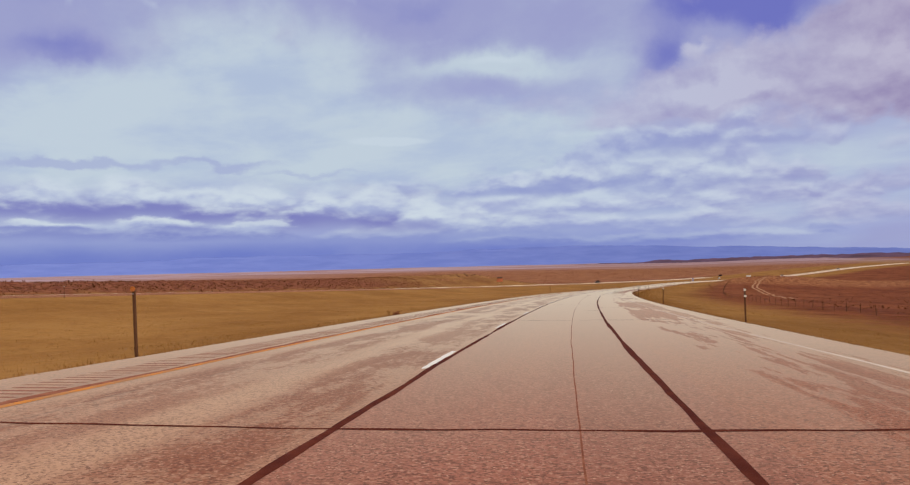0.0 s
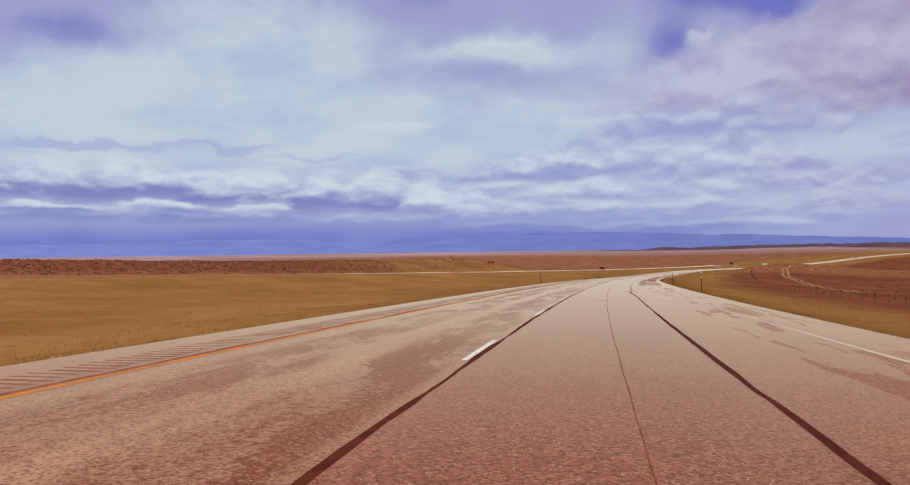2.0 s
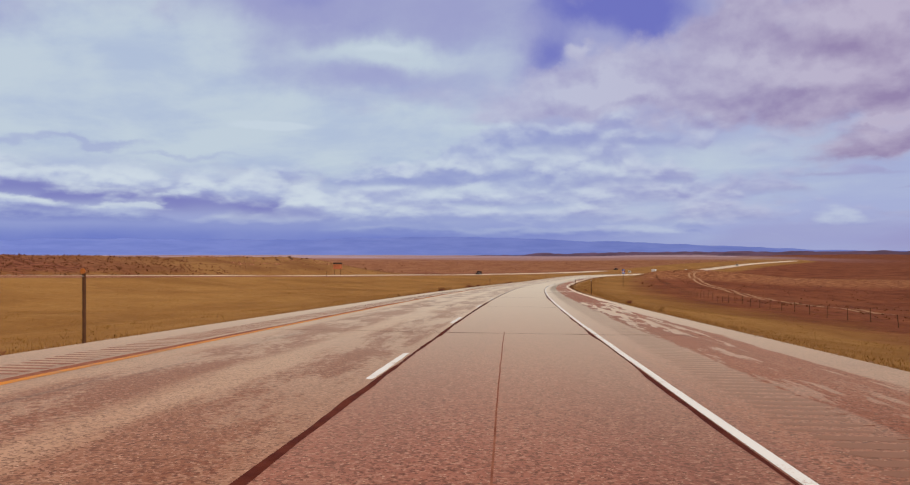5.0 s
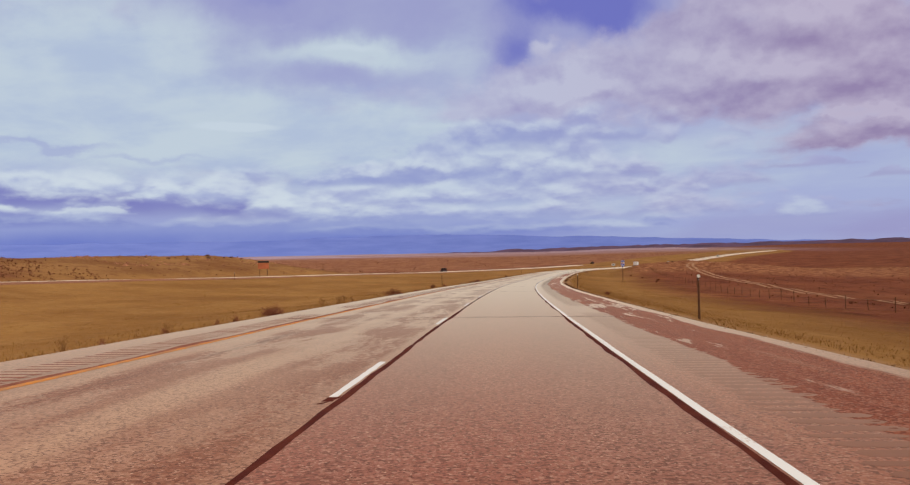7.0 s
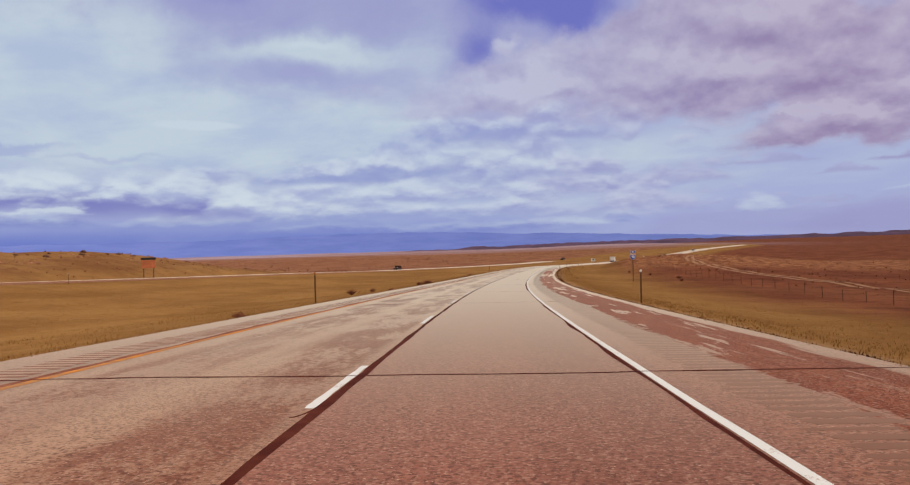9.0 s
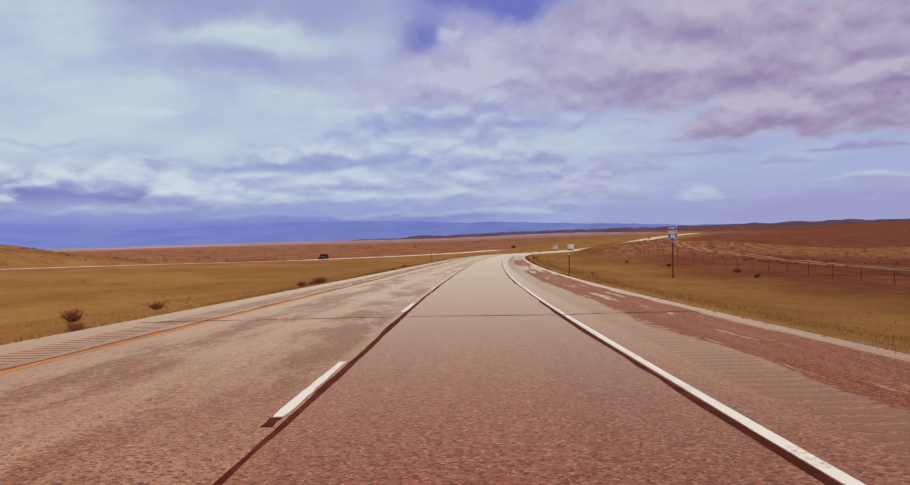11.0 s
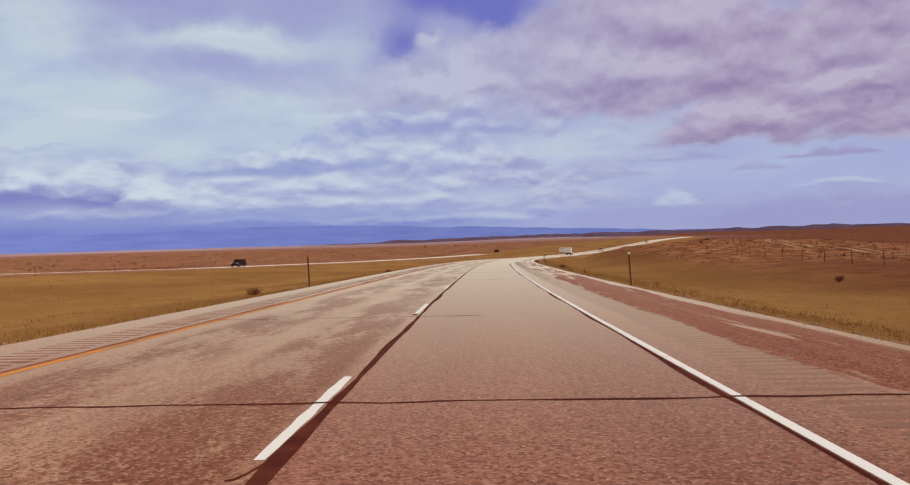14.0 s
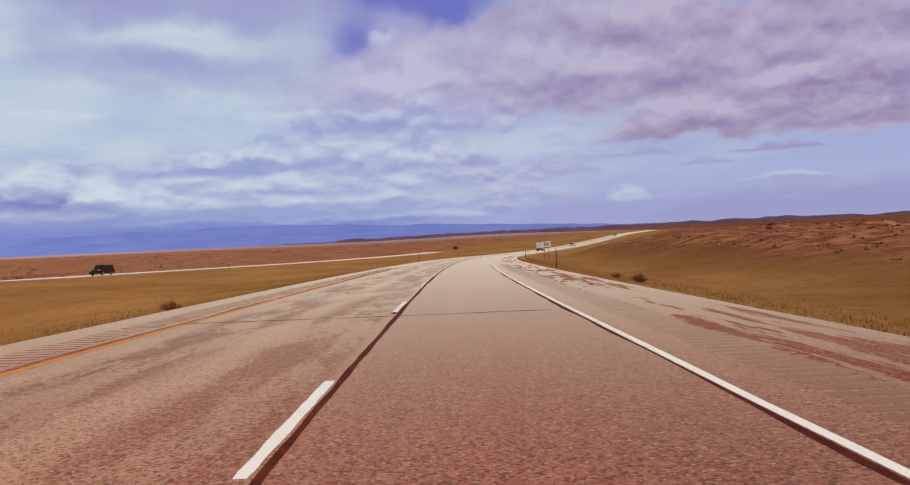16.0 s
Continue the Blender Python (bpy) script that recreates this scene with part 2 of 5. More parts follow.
    # rain haze low over the hills
    rain = n.math("MULTIPLY", n.step(el, 3.1, 0.6), n.math("SUBTRACT", 1.0, n.math("MULTIPLY", n.step(az, 2.0, 30.0), 0.72)))
    rain = n.math("MULTIPLY", rain, plus(0.62, field(6.0, 2.5, 8.8), 0.6), clamp=True)
    colour = n.mix(rain, colour, n.mix(warm, tint(114, 130, 208), tint(156, 158, 213)))
    # unseen pale grey cloud added overhead and behind, to make the ambient light less blue
    behind = n.step(n.math("ABSOLUTE", n.math("SUBTRACT", az, 10.0)), 58.0, 85.0)
    aloft = n.math("MAXIMUM", n.step(el, 22.0, 38.0), behind)
    broken = field(30.0, 3.0, 3.3, 6.0)
    colour = n.mix(n.math("MULTIPLY", aloft, n.step(broken, 0.25, 0.5)), colour, (0.42, 0.37, 0.34))
    clouds = n.put("ShaderNodeBackground", Color=colour, Strength=1.0)
    air = n.put("ShaderNodeBackground", Color=sky.outputs[0], Strength=0.05)
    both = n.put("ShaderNodeMixShader", Fac=0.95)
    wt.links.new(air.outputs[0], both.inputs[1])
    wt.links.new(clouds.outputs[0], both.inputs[2])
    wt.links.new(both.outputs[0], n.put("ShaderNodeOutputWorld").inputs[0])


build_sky()
sun = new("sun", bpy.data.lights.new("sun", "SUN"))
sun.data.energy, sun.data.angle, sun.data.color = 2.8, radians(0.6), (1.0, 0.88, 0.72)
sa, se = radians(SUN_AZIMUTH), radians(SUN_ELEVATION)
sun.matrix_world = look((40 * math.sin(sa), 40 * math.cos(sa), 50), (40 * math.sin(sa) - math.sin(sa) * math.cos(se), 40 * math.cos(sa) - math.cos(sa) * math.cos(se), 50 - math.sin(se)))

# ---- materials ----
def material(name, paint, rough=0.85, metal=0.0, shine=0.3, glare=0.0):
    """A node material; paint(n) returns a colour socket or colour, and a height socket or None with its depth."""
    m = bpy.data.materials.new(name)
    m.use_nodes = True
    n = Nodes(m.node_tree)
    bsdf = m.node_tree.nodes["Principled BSDF"]
    got = paint(n)
    colour, height, depth = got[:3]
    n.feed(bsdf.inputs["Base Color"], (*colour, 1.0) if isinstance(colour, tuple) else colour)
    n.feed(bsdf.inputs["Roughness"], got[3] if len(got) > 3 else rough)
    bsdf.inputs["Metallic"].default_value = metal
    bsdf.inputs["Specular IOR Level"].default_value = shine
    bsdf.inputs["Diffuse Roughness"].default_value = 0.8 if rough > 0.89 else 0.0
    if glare:   # worn stone shines at a low slant
        facing = n.put("ShaderNodeLayerWeight").outputs["Facing"]
        gloss = n.put("ShaderNodeBsdfGlossy", Color=(1.0, 0.93, 0.75, 1.0), Roughness=0.72)
        blend = n.put("ShaderNodeMixShader", Fac=n.math("MULTIPLY", n.math("MULTIPLY", n.math("POWER", facing, 10.0), glare), got[4] if len(got) > 4 else 1.0))
        m.node_tree.links.new(bsdf.outputs[0], blend.inputs[1])
        m.node_tree.links.new(gloss.outputs[0], blend.inputs[2])
        m.node_tree.links.new(blend.outputs[0], m.node_tree.nodes["Material Output"].inputs[0])
    if height is not None:
        bump = n.put("ShaderNodeBump", Height=height, Distance=depth)
        m.node_tree.links.new(bump.outputs[0], bsdf.inputs["Normal"])
    return m


def place(n):
    return n.put("ShaderNodeNewGeometry").outputs["Position"]


def plain(name, colour, rough=0.6, metal=0.0, vary=0.25, scale=6.0, shine=0.3):
    """Paint, wood or metal with blotches and grain."""
    def paint(n):
        at = n.put("ShaderNodeTexCoord").outputs["Object"]
        a, b = n.noise(at, scale, 5.0), n.noise(at, scale * 9, 3.0)
        f = n.math("ADD", n.math("MULTIPLY", a, 0.7), n.math("MULTIPLY", b, 0.3))
        dark = tuple(c * (1 - vary) for c in colour)
        return n.mix(n.step(f, 0.3, 0.7), dark, colour), b, 0.002
    return material(name, paint, rough, metal, shine)


def road_paint(n):
    """Weathered chip-seal: two lanes and shoulders of different age, wheel paths, dirt and grain. The map holds metres across and along."""
    uv = n.put("ShaderNodeSeparateXYZ", _0=n.put("ShaderNodeUVMap").outputs[0])
    u, s = n.math("MULTIPLY", uv.outputs[0], 20.0), n.math("MULTIPLY", uv.outputs[1], 2000.0)
    at = n.vec(u, s)

    def drawn(wide, long, seed, detail=7.0, rough=0.62):
        """Noise drawn out along the road."""
        return n.noise(n.vec(n.math("DIVIDE", u, wide), n.math("DIVIDE", s, long), seed), 1.0, detail, rough)

    wander = n.math("ADD", u, n.math("MULTIPLY", n.math("SUBTRACT", drawn(1.4, 9.0, 0.0, 4.0), 0.5), 0.9))

    def stripe(centre, half, soft, across=wander):
        return n.step(n.math("ABSOLUTE", n.math("SUBTRACT", across, centre)), half + soft, half)

    def over(colour, mask, strength, paint):
        return n.mix(n.math("MULTIPLY", mask, strength), colour, paint)

    colour = n.mix(n.step(u, -0.02, 0.02), (0.385, 0.210, 0.137), (0.335, 0.128, 0.094))
    # left lane: binder bled out in red-brown blotches along the wheel paths, cream streaks between
    stretch = n.step(drawn(6.0, 34.0, 3.1, 3.0), 0.30, 0.52)
    blot = n.step(n.math("ADD", drawn(0.75, 3.2, 1.3), n.math("MULTIPLY", n.math("SUBTRACT", n.noise(at, 9.0, 4.0, 0.7), 0.5), 0.62)), 0.42, 0.54)
    paths = n.math("ADD", n.math("MAXIMUM", stripe(-0.85, 0.40, 0.55), stripe(-2.85, 0.40, 0.55)), 0.22, clamp=True)
    worn = n.math("MULTIPLY", n.math("MULTIPLY", paths, blot), n.math("ADD", 0.35, n.math("MULTIPLY", stretch, 0.65)))
    worn = n.math("MULTIPLY", worn, n.math("MULTIPLY", n.step(u, -0.05, -0.3), n.step(u, -4.05, -3.8)))
    colour = over(colour, worn, 0.85, (0.225, 0.068, 0.037))
    scab = n.math("MULTIPLY", stripe(-3.15, 0.08, 0.10), n.step(drawn(0.16, 4.5, 8.1, 8.0, 0.66), 0.52, 0.545))
    colour = over(colour, scab, 0.8, (0.117, 0.034, 0.023))
    colour = over(colour, n.math("MULTIPLY", n.math("MAXIMUM", stripe(-1.80, 0.18, 0.4), n.math("MULTIPLY", stripe(-3.7, 0.1, 0.25), 0.7)), n.step(drawn(0.5, 8.0, 2.4), 0.32, 0.54)), 0.85, (0.520, 0.345, 0.235))
    # right lane: tyre-polished, faintly mauve, redder between the wheel paths
    polish = n.math("MAXIMUM", stripe(0.667, 0.172, 0.351), stripe(2.7, 0.25, 0.5))
    colour = over(colour, polish, 0.30, (0.247, 0.102, 0.081))
    lane = n.math("MULTIPLY", n.step(u, 0.05, 0.3), n.step(u, 3.4, 3.1))
    colour = over(colour, n.math("MULTIPLY", lane, n.step(drawn(0.7, 4.0, 5.5), 0.50, 0.68)), 0.35, (0.216, 0.077, 0.055))
    # shoulder on the right, with ragged layers of blown red soil
    colour = n.mix(n.step(u, 3.65, 3.8), colour, (0.370, 0.140, 0.088))
    ragged, torn = drawn(0.42, 4.2, 0.7, 8.0, 0.66), drawn(0.26, 5.0, 4.7, 8.0, 0.66)
    # solid between the first bend and the rise, broken up before and after
    full = n.math("MAXIMUM", n.math("MULTIPLY", n.step(s, 140.0, 190.0), n.step(s, 345.0, 322.0)), n.math("MAXIMUM", n.math("MULTIPLY", n.step(s, 30.0, 46.0), n.step(s, 72.0, 60.0)), n.math("MULTIPLY", n.step(s, 355.0, 368.0), n.step(s, 402.0, 388.0))))
    spread = n.math("ADD", n.math("SUBTRACT", 0.52, n.math("MULTIPLY", full, 0.14)), n.math("MULTIPLY", n.math("SUBTRACT", drawn(90.0, 22.0, 2.0, 3.0), 0.5), 0.60))
    inner = n.math("MULTIPLY", stripe(5.28, 0.46, 0.10), n.step(ragged, spread, n.math("ADD", spread, 0.04)))
    outer = n.math("MULTIPLY", n.math("MAXIMUM", stripe(6.05, 0.26, 0.12), n.math("MULTIPLY", stripe(6.5, 0.45, 0.12), n.step(s, 120.0, 90.0))), n.step(torn, n.math("SUBTRACT", spread, 0.01), n.math("ADD", spread, 0.03)))
    dirt = n.math("MULTIPLY", n.math("MAXIMUM", inner, outer), n.math("MULTIPLY_ADD", n.step(s, 110.0, 180.0), 0.45, 0.55))
    colour = over(colour, dirt, 0.94, n.mix(n.step(torn, 0.40, 0.62), (0.300, 0.082, 0.040), (0.370, 0.125, 0.068)))
    colour = over(colour, n.math("MULTIPLY", stripe(5.72, 0.04, 0.08), n.step(torn, 0.50, 0.56)), 0.75, (0.430, 0.225, 0.150))
    drift = n.math("MULTIPLY", n.step(u, 4.5, 4.9), n.step(drawn(0.9, 2.6, 6.6, 8.0, 0.68), 0.50, 0.60))
    colour = over(colour, drift, 0.45, (0.270, 0.090, 0.052))
    # left shoulder, stained between the yellow line and the grooves
    colour = over(colour, n.step(u, -4.35, -4.5), 0.9, (0.408, 0.230, 0.155))
    stain = n.math("MULTIPLY", stripe(-4.46, 0.16, 0.14), n.step(ragged, 0.30, 0.42))
    colour = over(colour, stain, 0.85, (0.215, 0.066, 0.038))
    edge = n.math("MAXIMUM", n.step(u, -5.6, -5.9), n.step(u, 6.25, 6.45))
    colour = over(colour, edge, 0.8, (0.440, 0.250, 0.168))
    patch = drawn(2.9, 26.0, 0.2, 4.0)
    colour = over(colour, n.step(patch, 0.45, 0.72), 0.30, (0.470, 0.275, 0.196))
    colour = over(colour, n.step(patch, 0.48, 0.28), 0.30, (0.235, 0.086, 0.059))
    grain = n.noise(at, 26.0, 4.0, 0.7)
    chips = n.put("ShaderNodeTexVoronoi", Vector=at, Scale=38.0).outputs["Color"]
    chip = n.put("ShaderNodeSeparateColor", _0=chips).outputs[0]
    speck = n.math("ADD", n.math("MULTIPLY", grain, 0.6), n.math("MULTIPLY", chip, 0.4))
    colour = over(colour, n.step(speck, 0.50, 0.30), 0.85, (0.117, 0.036, 0.025))
    colour = over(colour, n.step(speck, 0.56, 0.74), 0.70, (0.518, 0.331, 0.252))
    def dots(scale, share, big):
        cell = n.put("ShaderNodeTexVoronoi", Vector=at, Scale=scale)
        pick = n.put("ShaderNodeSeparateColor", _0=cell.outputs["Color"]).outputs[1]
        return n.math("MULTIPLY", n.step(cell.outputs["Distance"], big, big * 0.6), n.step(pick, 1.0 - share, 1.02 - share))
    colour = over(colour, dots(27.0, 0.40, 0.30), 0.65, (0.110, 0.040, 0.028))
    colour = over(colour, dots(22.0, 0.30, 0.24), 0.70, (0.720, 0.560, 0.430))
    clot = n.noise(at, 5.5, 6.0, 0.72)
    colour = over(colour, n.step(clot, 0.46, 0.30), 0.45, (0.150, 0.050, 0.034))
    colour = over(colour, n.step(clot, 0.56, 0.72), 0.30, (0.480, 0.315, 0.235))
    aged = n.put("ShaderNodeVectorMath", _0=colour, _1=(0.88, 0.77, 0.745))
    aged.operation = "MULTIPLY"
    colour = aged.outputs[0]
    matt = n.math("MAXIMUM", n.math("MULTIPLY", worn, 0.45), n.math("MULTIPLY", dirt, 0.85))
    return colour, speck, 0.013, 0.92, n.math("SUBTRACT", 1.0, matt)


def earth_paint(n):
    """Dry grassland: olive verge and median, red-brown sage land beyond. The map holds metres across and along."""
    uv = n.put("ShaderNodeSeparateXYZ", _0=n.put("ShaderNodeUVMap").outputs[0])
    u, s = n.math("MULTIPLY", uv.outputs[0], 10000.0), n.math("MULTIPLY", uv.outputs[1], 10000.0)
    at = n.vec(u, s)
    big, mid, fine = n.noise(at, 0.018, 5.0), n.noise(at, 0.16, 5.0, 0.6), n.noise(at, 2.2, 5.0, 0.7)
    sweep = n.noise(n.vec(n.math("MULTIPLY", u, 0.07), n.math("MULTIPLY", s, 0.03)), 1.0, 6.0, 0.62)
    grass = n.mix(n.step(sweep, 0.35, 0.65), (0.225, 0.106, 0.031), (0.320, 0.165, 0.053))
    grass = n.mix(n.math("MULTIPLY", n.step(mid, 0.48, 0.72), 0.45), grass, (0.36, 0.200, 0.075))
    tuft = n.noise(at, 0.85, 6.0, 0.72)
    grass = n.mix(n.math("MULTIPLY", n.step(tuft, 0.55, 0.70), 0.40), grass, (0.40, 0.245, 0.10))
    grass = n.mix(n.math("MULTIPLY", n.step(tuft, 0.46, 0.32), 0.55), grass, (0.150, 0.066, 0.020))
    brush = n.noise(at, 0.30, 7.0, 0.70)
    sage = n.mix(n.step(sweep, 0.35, 0.68), (0.150, 0.044, 0.022), (0.240, 0.080, 0.038))
    sage = n.mix(n.math("MULTIPLY", n.step(brush, 0.50, 0.62), 0.75), sage, (0.085, 0.026, 0.014))
    sage = n.mix(n.math("MULTIPLY", n.step(brush, 0.44, 0.30), 0.55), sage, (0.330, 0.140, 0.070))
    sage = n.mix(n.math("MULTIPLY", n.step(big, 0.5, 0.75), 0.4), sage, (0.29, 0.125, 0.060))
    wob = n.math("ADD", u, n.math("MULTIPLY", n.math("SUBTRACT", mid, 0.5), 16.0))
    right, left = n.step(wob, 16.0, 29.0), n.step(wob, -74.0, -84.0)
    tan = n.mix(n.step(sweep, 0.35, 0.65), (0.190, 0.084, 0.032), (0.290, 0.150, 0.058))
    colour = n.mix(left, n.mix(right, grass, sage), n.mix(n.step(n.math("ADD", s, n.math("MULTIPLY", n.math("SUBTRACT", big, 0.5), 120.0)), 320.0, 240.0), n.mix(n.math("MULTIPLY", n.step(brush, 0.50, 0.62), 0.6), tan, (0.150, 0.056, 0.026)), n.mix(n.step(n.noise(at, 0.55, 5.0, 0.65), 0.42, 0.60), (0.115, 0.033, 0.020), (0.245, 0.094, 0.054))))
    colour = n.mix(n.math("MULTIPLY", left, n.step(n.math("ADD", s, n.math("MULTIPLY", n.math("SUBTRACT", mid, 0.5), 90.0)), 430.0, 520.0)), colour, n.mix(n.math("MULTIPLY", n.step(brush, 0.50, 0.60), 0.7), n.mix(n.step(sweep, 0.35, 0.65), (0.225, 0.088, 0.046), (0.320, 0.150, 0.080)), (0.130, 0.044, 0.026)))
    # bare gravel strip beside the pavement
    gravel = n.math("MAXIMUM", n.math("MULTIPLY", n.step(u, 8.4, 6.8), n.step(u, 6.0, 6.5)), n.math("MULTIPLY", n.step(u, -7.4, -6.3), n.step(u, -5.6, -6.0)))
    colour = n.mix(n.math("MULTIPLY", gravel, n.step(n.noise(at, 0.9, 5.0), 0.30, 0.6)), colour, (0.40, 0.25, 0.15))
    # far land paled to mauve: distance haze put into its colour
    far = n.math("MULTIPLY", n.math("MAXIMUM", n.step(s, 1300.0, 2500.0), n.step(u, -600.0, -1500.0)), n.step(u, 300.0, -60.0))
    haze_tone = n.noise(n.vec(n.math("MULTIPLY", u, 0.0012), n.math("MULTIPLY", s, 0.004)), 1.0, 5.0, 0.6)
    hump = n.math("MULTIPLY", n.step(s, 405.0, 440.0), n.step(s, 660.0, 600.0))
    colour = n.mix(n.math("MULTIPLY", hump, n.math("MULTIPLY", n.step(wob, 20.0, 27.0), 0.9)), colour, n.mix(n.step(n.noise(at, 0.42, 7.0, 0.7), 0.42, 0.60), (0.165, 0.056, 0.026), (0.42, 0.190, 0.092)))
    colour = n.mix(far, colour, n.mix(n.step(haze_tone, 0.4, 0.6), (0.30, 0.185, 0.20), (0.39, 0.30, 0.38)))
    colour = n.mix(n.math("MULTIPLY", n.step(fine, 0.50, 0.28), 0.4), colour, (0.10, 0.042, 0.012))
    colour = n.mix(n.math("MULTIPLY", n.step(fine, 0.55, 0.8), 0.4), colour, (0.42, 0.28, 0.10))
    return colour, n.math("ADD", fine, n.math("MULTIPLY", mid, 3.0)), 0.12


def blade_paint(light, dark):
    def paint(n):
        r = n.put("ShaderNodeNewGeometry").outputs["Random Per Island"]
        at = place(n)
        return n.mix(n.math("ADD", n.math("MULTIPLY", r, 0.7), n.math("MULTIPLY", n.noise(at, 0.25, 3.0), 0.4)), dark, light), None, 0.0
    return paint


def tar_paint(n):
    at = place(n)
    a, b = n.noise(at, 3.0, 5.0), n.noise(at, 60.0, 3.0)
    colour = n.mix(n.step(a, 0.35, 0.7), (0.070, 0.012, 0.006), (0.115, 0.027, 0.015))
    return colour, b, 0.004, n.math("ADD", 0.75, n.math("MULTIPLY", a, 0.2))


def line_paint(colour, worn, amount):
    def paint(n):
        at = place(n)
        a, b = n.noise(at, 1.6, 6.0, 0.65), n.noise(at, 40.0, 4.0, 0.7)
        f = n.math("ADD", n.math("MULTIPLY", a, 0.55), n.math("MULTIPLY", b, 0.45))
        return n.mix(n.step(f, 0.62 - amount, 0.74 - amount), worn, colour), b, 0.004
    return paint


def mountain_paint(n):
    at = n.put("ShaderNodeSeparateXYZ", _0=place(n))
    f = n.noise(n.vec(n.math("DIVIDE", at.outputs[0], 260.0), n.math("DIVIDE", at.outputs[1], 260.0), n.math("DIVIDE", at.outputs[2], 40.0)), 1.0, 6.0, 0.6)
    # the blue of the range is aerial haze put into the base colour
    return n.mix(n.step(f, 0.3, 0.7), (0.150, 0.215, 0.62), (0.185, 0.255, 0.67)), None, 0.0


ROAD = material("weathered_chip_seal", road_paint, 0.92, 0.0, 0.08, 1.0)
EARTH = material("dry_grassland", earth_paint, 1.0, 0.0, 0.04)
TAR = material("crack_tar", tar_paint, 0.9, 0.0, 0.06)
WHITE_LINE = material("worn_white_road_paint", line_paint((0.84, 0.84, 0.82), (0.46, 0.29, 0.21), 0.29), 0.7)
THIN_LINE = material("faded_white_road_paint", line_paint((0.70, 0.60, 0.52), (0.36, 0.21, 0.15), 0.27), 0.8)
YELLOW_LINE = material("worn_yellow_road_paint", line_paint((0.70, 0.26, 0.030), (0.46, 0.22, 0.09), 0.175), 0.8)
# stain and hairline crack, and the shade painted at the groove ends
STAIN_SHADE = material("red_brown_stain_and_shade", lambda n: (n.mix(n.step(n.noise(place(n), 4.0, 6.0, 0.7), 0.35, 0.65), (0.190, 0.064, 0.038), (0.300, 0.120, 0.074)), None, 0.0), 0.95, 0.0, 0.1)
# the grooves have no depth; the shade inside them is in these colours
GROOVE = material("rumble_groove_shade", lambda n: (n.mix(n.noise(place(n), 5.0, 4.0), (0.22, 0.088, 0.056), (0.31, 0.138, 0.090)), None, 0.0), 0.95)
SOFT_GROOVE = material("shallow_groove_shade", lambda n: (n.mix(n.noise(place(n), 3.0, 4.0), (0.200, 0.078, 0.050), (0.275, 0.115, 0.076)), None, 0.0), 0.95, 0.0, 0.1, 0.8)
STRAW = material("dry_grass", blade_paint((0.39, 0.208, 0.066), (0.270, 0.130, 0.037)), 1.0, 0.0, 0.05)
WEED = material("bleached_weed", blade_paint((0.50, 0.28, 0.11), (0.26, 0.115, 0.035)), 1.0, 0.0, 0.05)
TUMBLE = material("tumbleweed", blade_paint((0.30, 0.105, 0.060), (0.15, 0.050, 0.032)), 1.0, 0.0, 0.05)
SAGE = material("sagebrush", blade_paint((0.31, 0.135, 0.072), (0.13, 0.045, 0.026)), 1.0, 0.0, 0.05)
RUST = material("rusted_steel", lambda n: (n.mix(n.noise(place(n), 9.0, 5.0), (0.075, 0.030, 0.016), (0.17, 0.075, 0.035)), n.noise(place(n), 80.0), 0.002), 0.8, 0.2)
WOOD = plain("weathered_wood", (0.155, 0.070, 0.038), 0.85, 0.0, 0.45, 5.0)
REFLECTOR = plain("white_reflector", (0.85, 0.82, 0.76), 0.25, 0.0, 0.08)
AMBER = plain("amber_reflector", (0.62, 0.20, 0.05), 0.3, 0.0, 0.2)
BLUE_SHEET = plain("blue_sign_sheeting", (0.048, 0.095, 0.52), 0.4, 0.0, 0.12)
RED_SHEET = plain("red_sign_sheeting", (0.50, 0.045, 0.03), 0.4, 0.0, 0.12)
WHITE_SHEET = plain("white_sign_sheeting", (0.90, 0.89, 0.87), 0.4, 0.0, 0.08)
BLACK = plain("black_print", (0.03, 0.03, 0.03), 0.5)
STEEL = plain("galvanised_steel", (0.42, 0.40, 0.39), 0.45, 0.8, 0.2)
CAR_WHITE = plain("white_car_paint", (0.80, 0.80, 0.79), 0.25, 0.0, 0.06)
CAR_DARK = plain("dark_car_paint", (0.050, 0.012, 0.012), 0.55, 0.0, 0.2, 6.0, 0.08)
CAR_GLASS = plain("dark_glass", (0.02, 0.018, 0.018), 0.2, 0.0, 0.25, 6.0, 0.12)
RUBBER = plain("tyre_rubber", (0.02, 0.02, 0.02), 0.8)
LAMP = plain("headlight_lens", (0.85, 0.85, 0.85), 0.12)
RED_LAMP = plain("tail_light_lens", (0.45, 0.02, 0.02), 0.2)
ROCK = plain("brown_sandstone", (0.17, 0.078, 0.048), 0.95, 0.0, 0.5, 1.2)
RUST_PANEL = plain("rust_red_panel", (0.62, 0.19, 0.085), 0.8, 0.0, 0.4, 0.9)
MOUNTAIN = material("haze_blue_range", mountain_paint, 1.0, 0.0, 0.0)
TRACK = plain("bare_track_soil", (0.42, 0.22, 0.11), 0.95, 0.0, 0.3, 0.4)

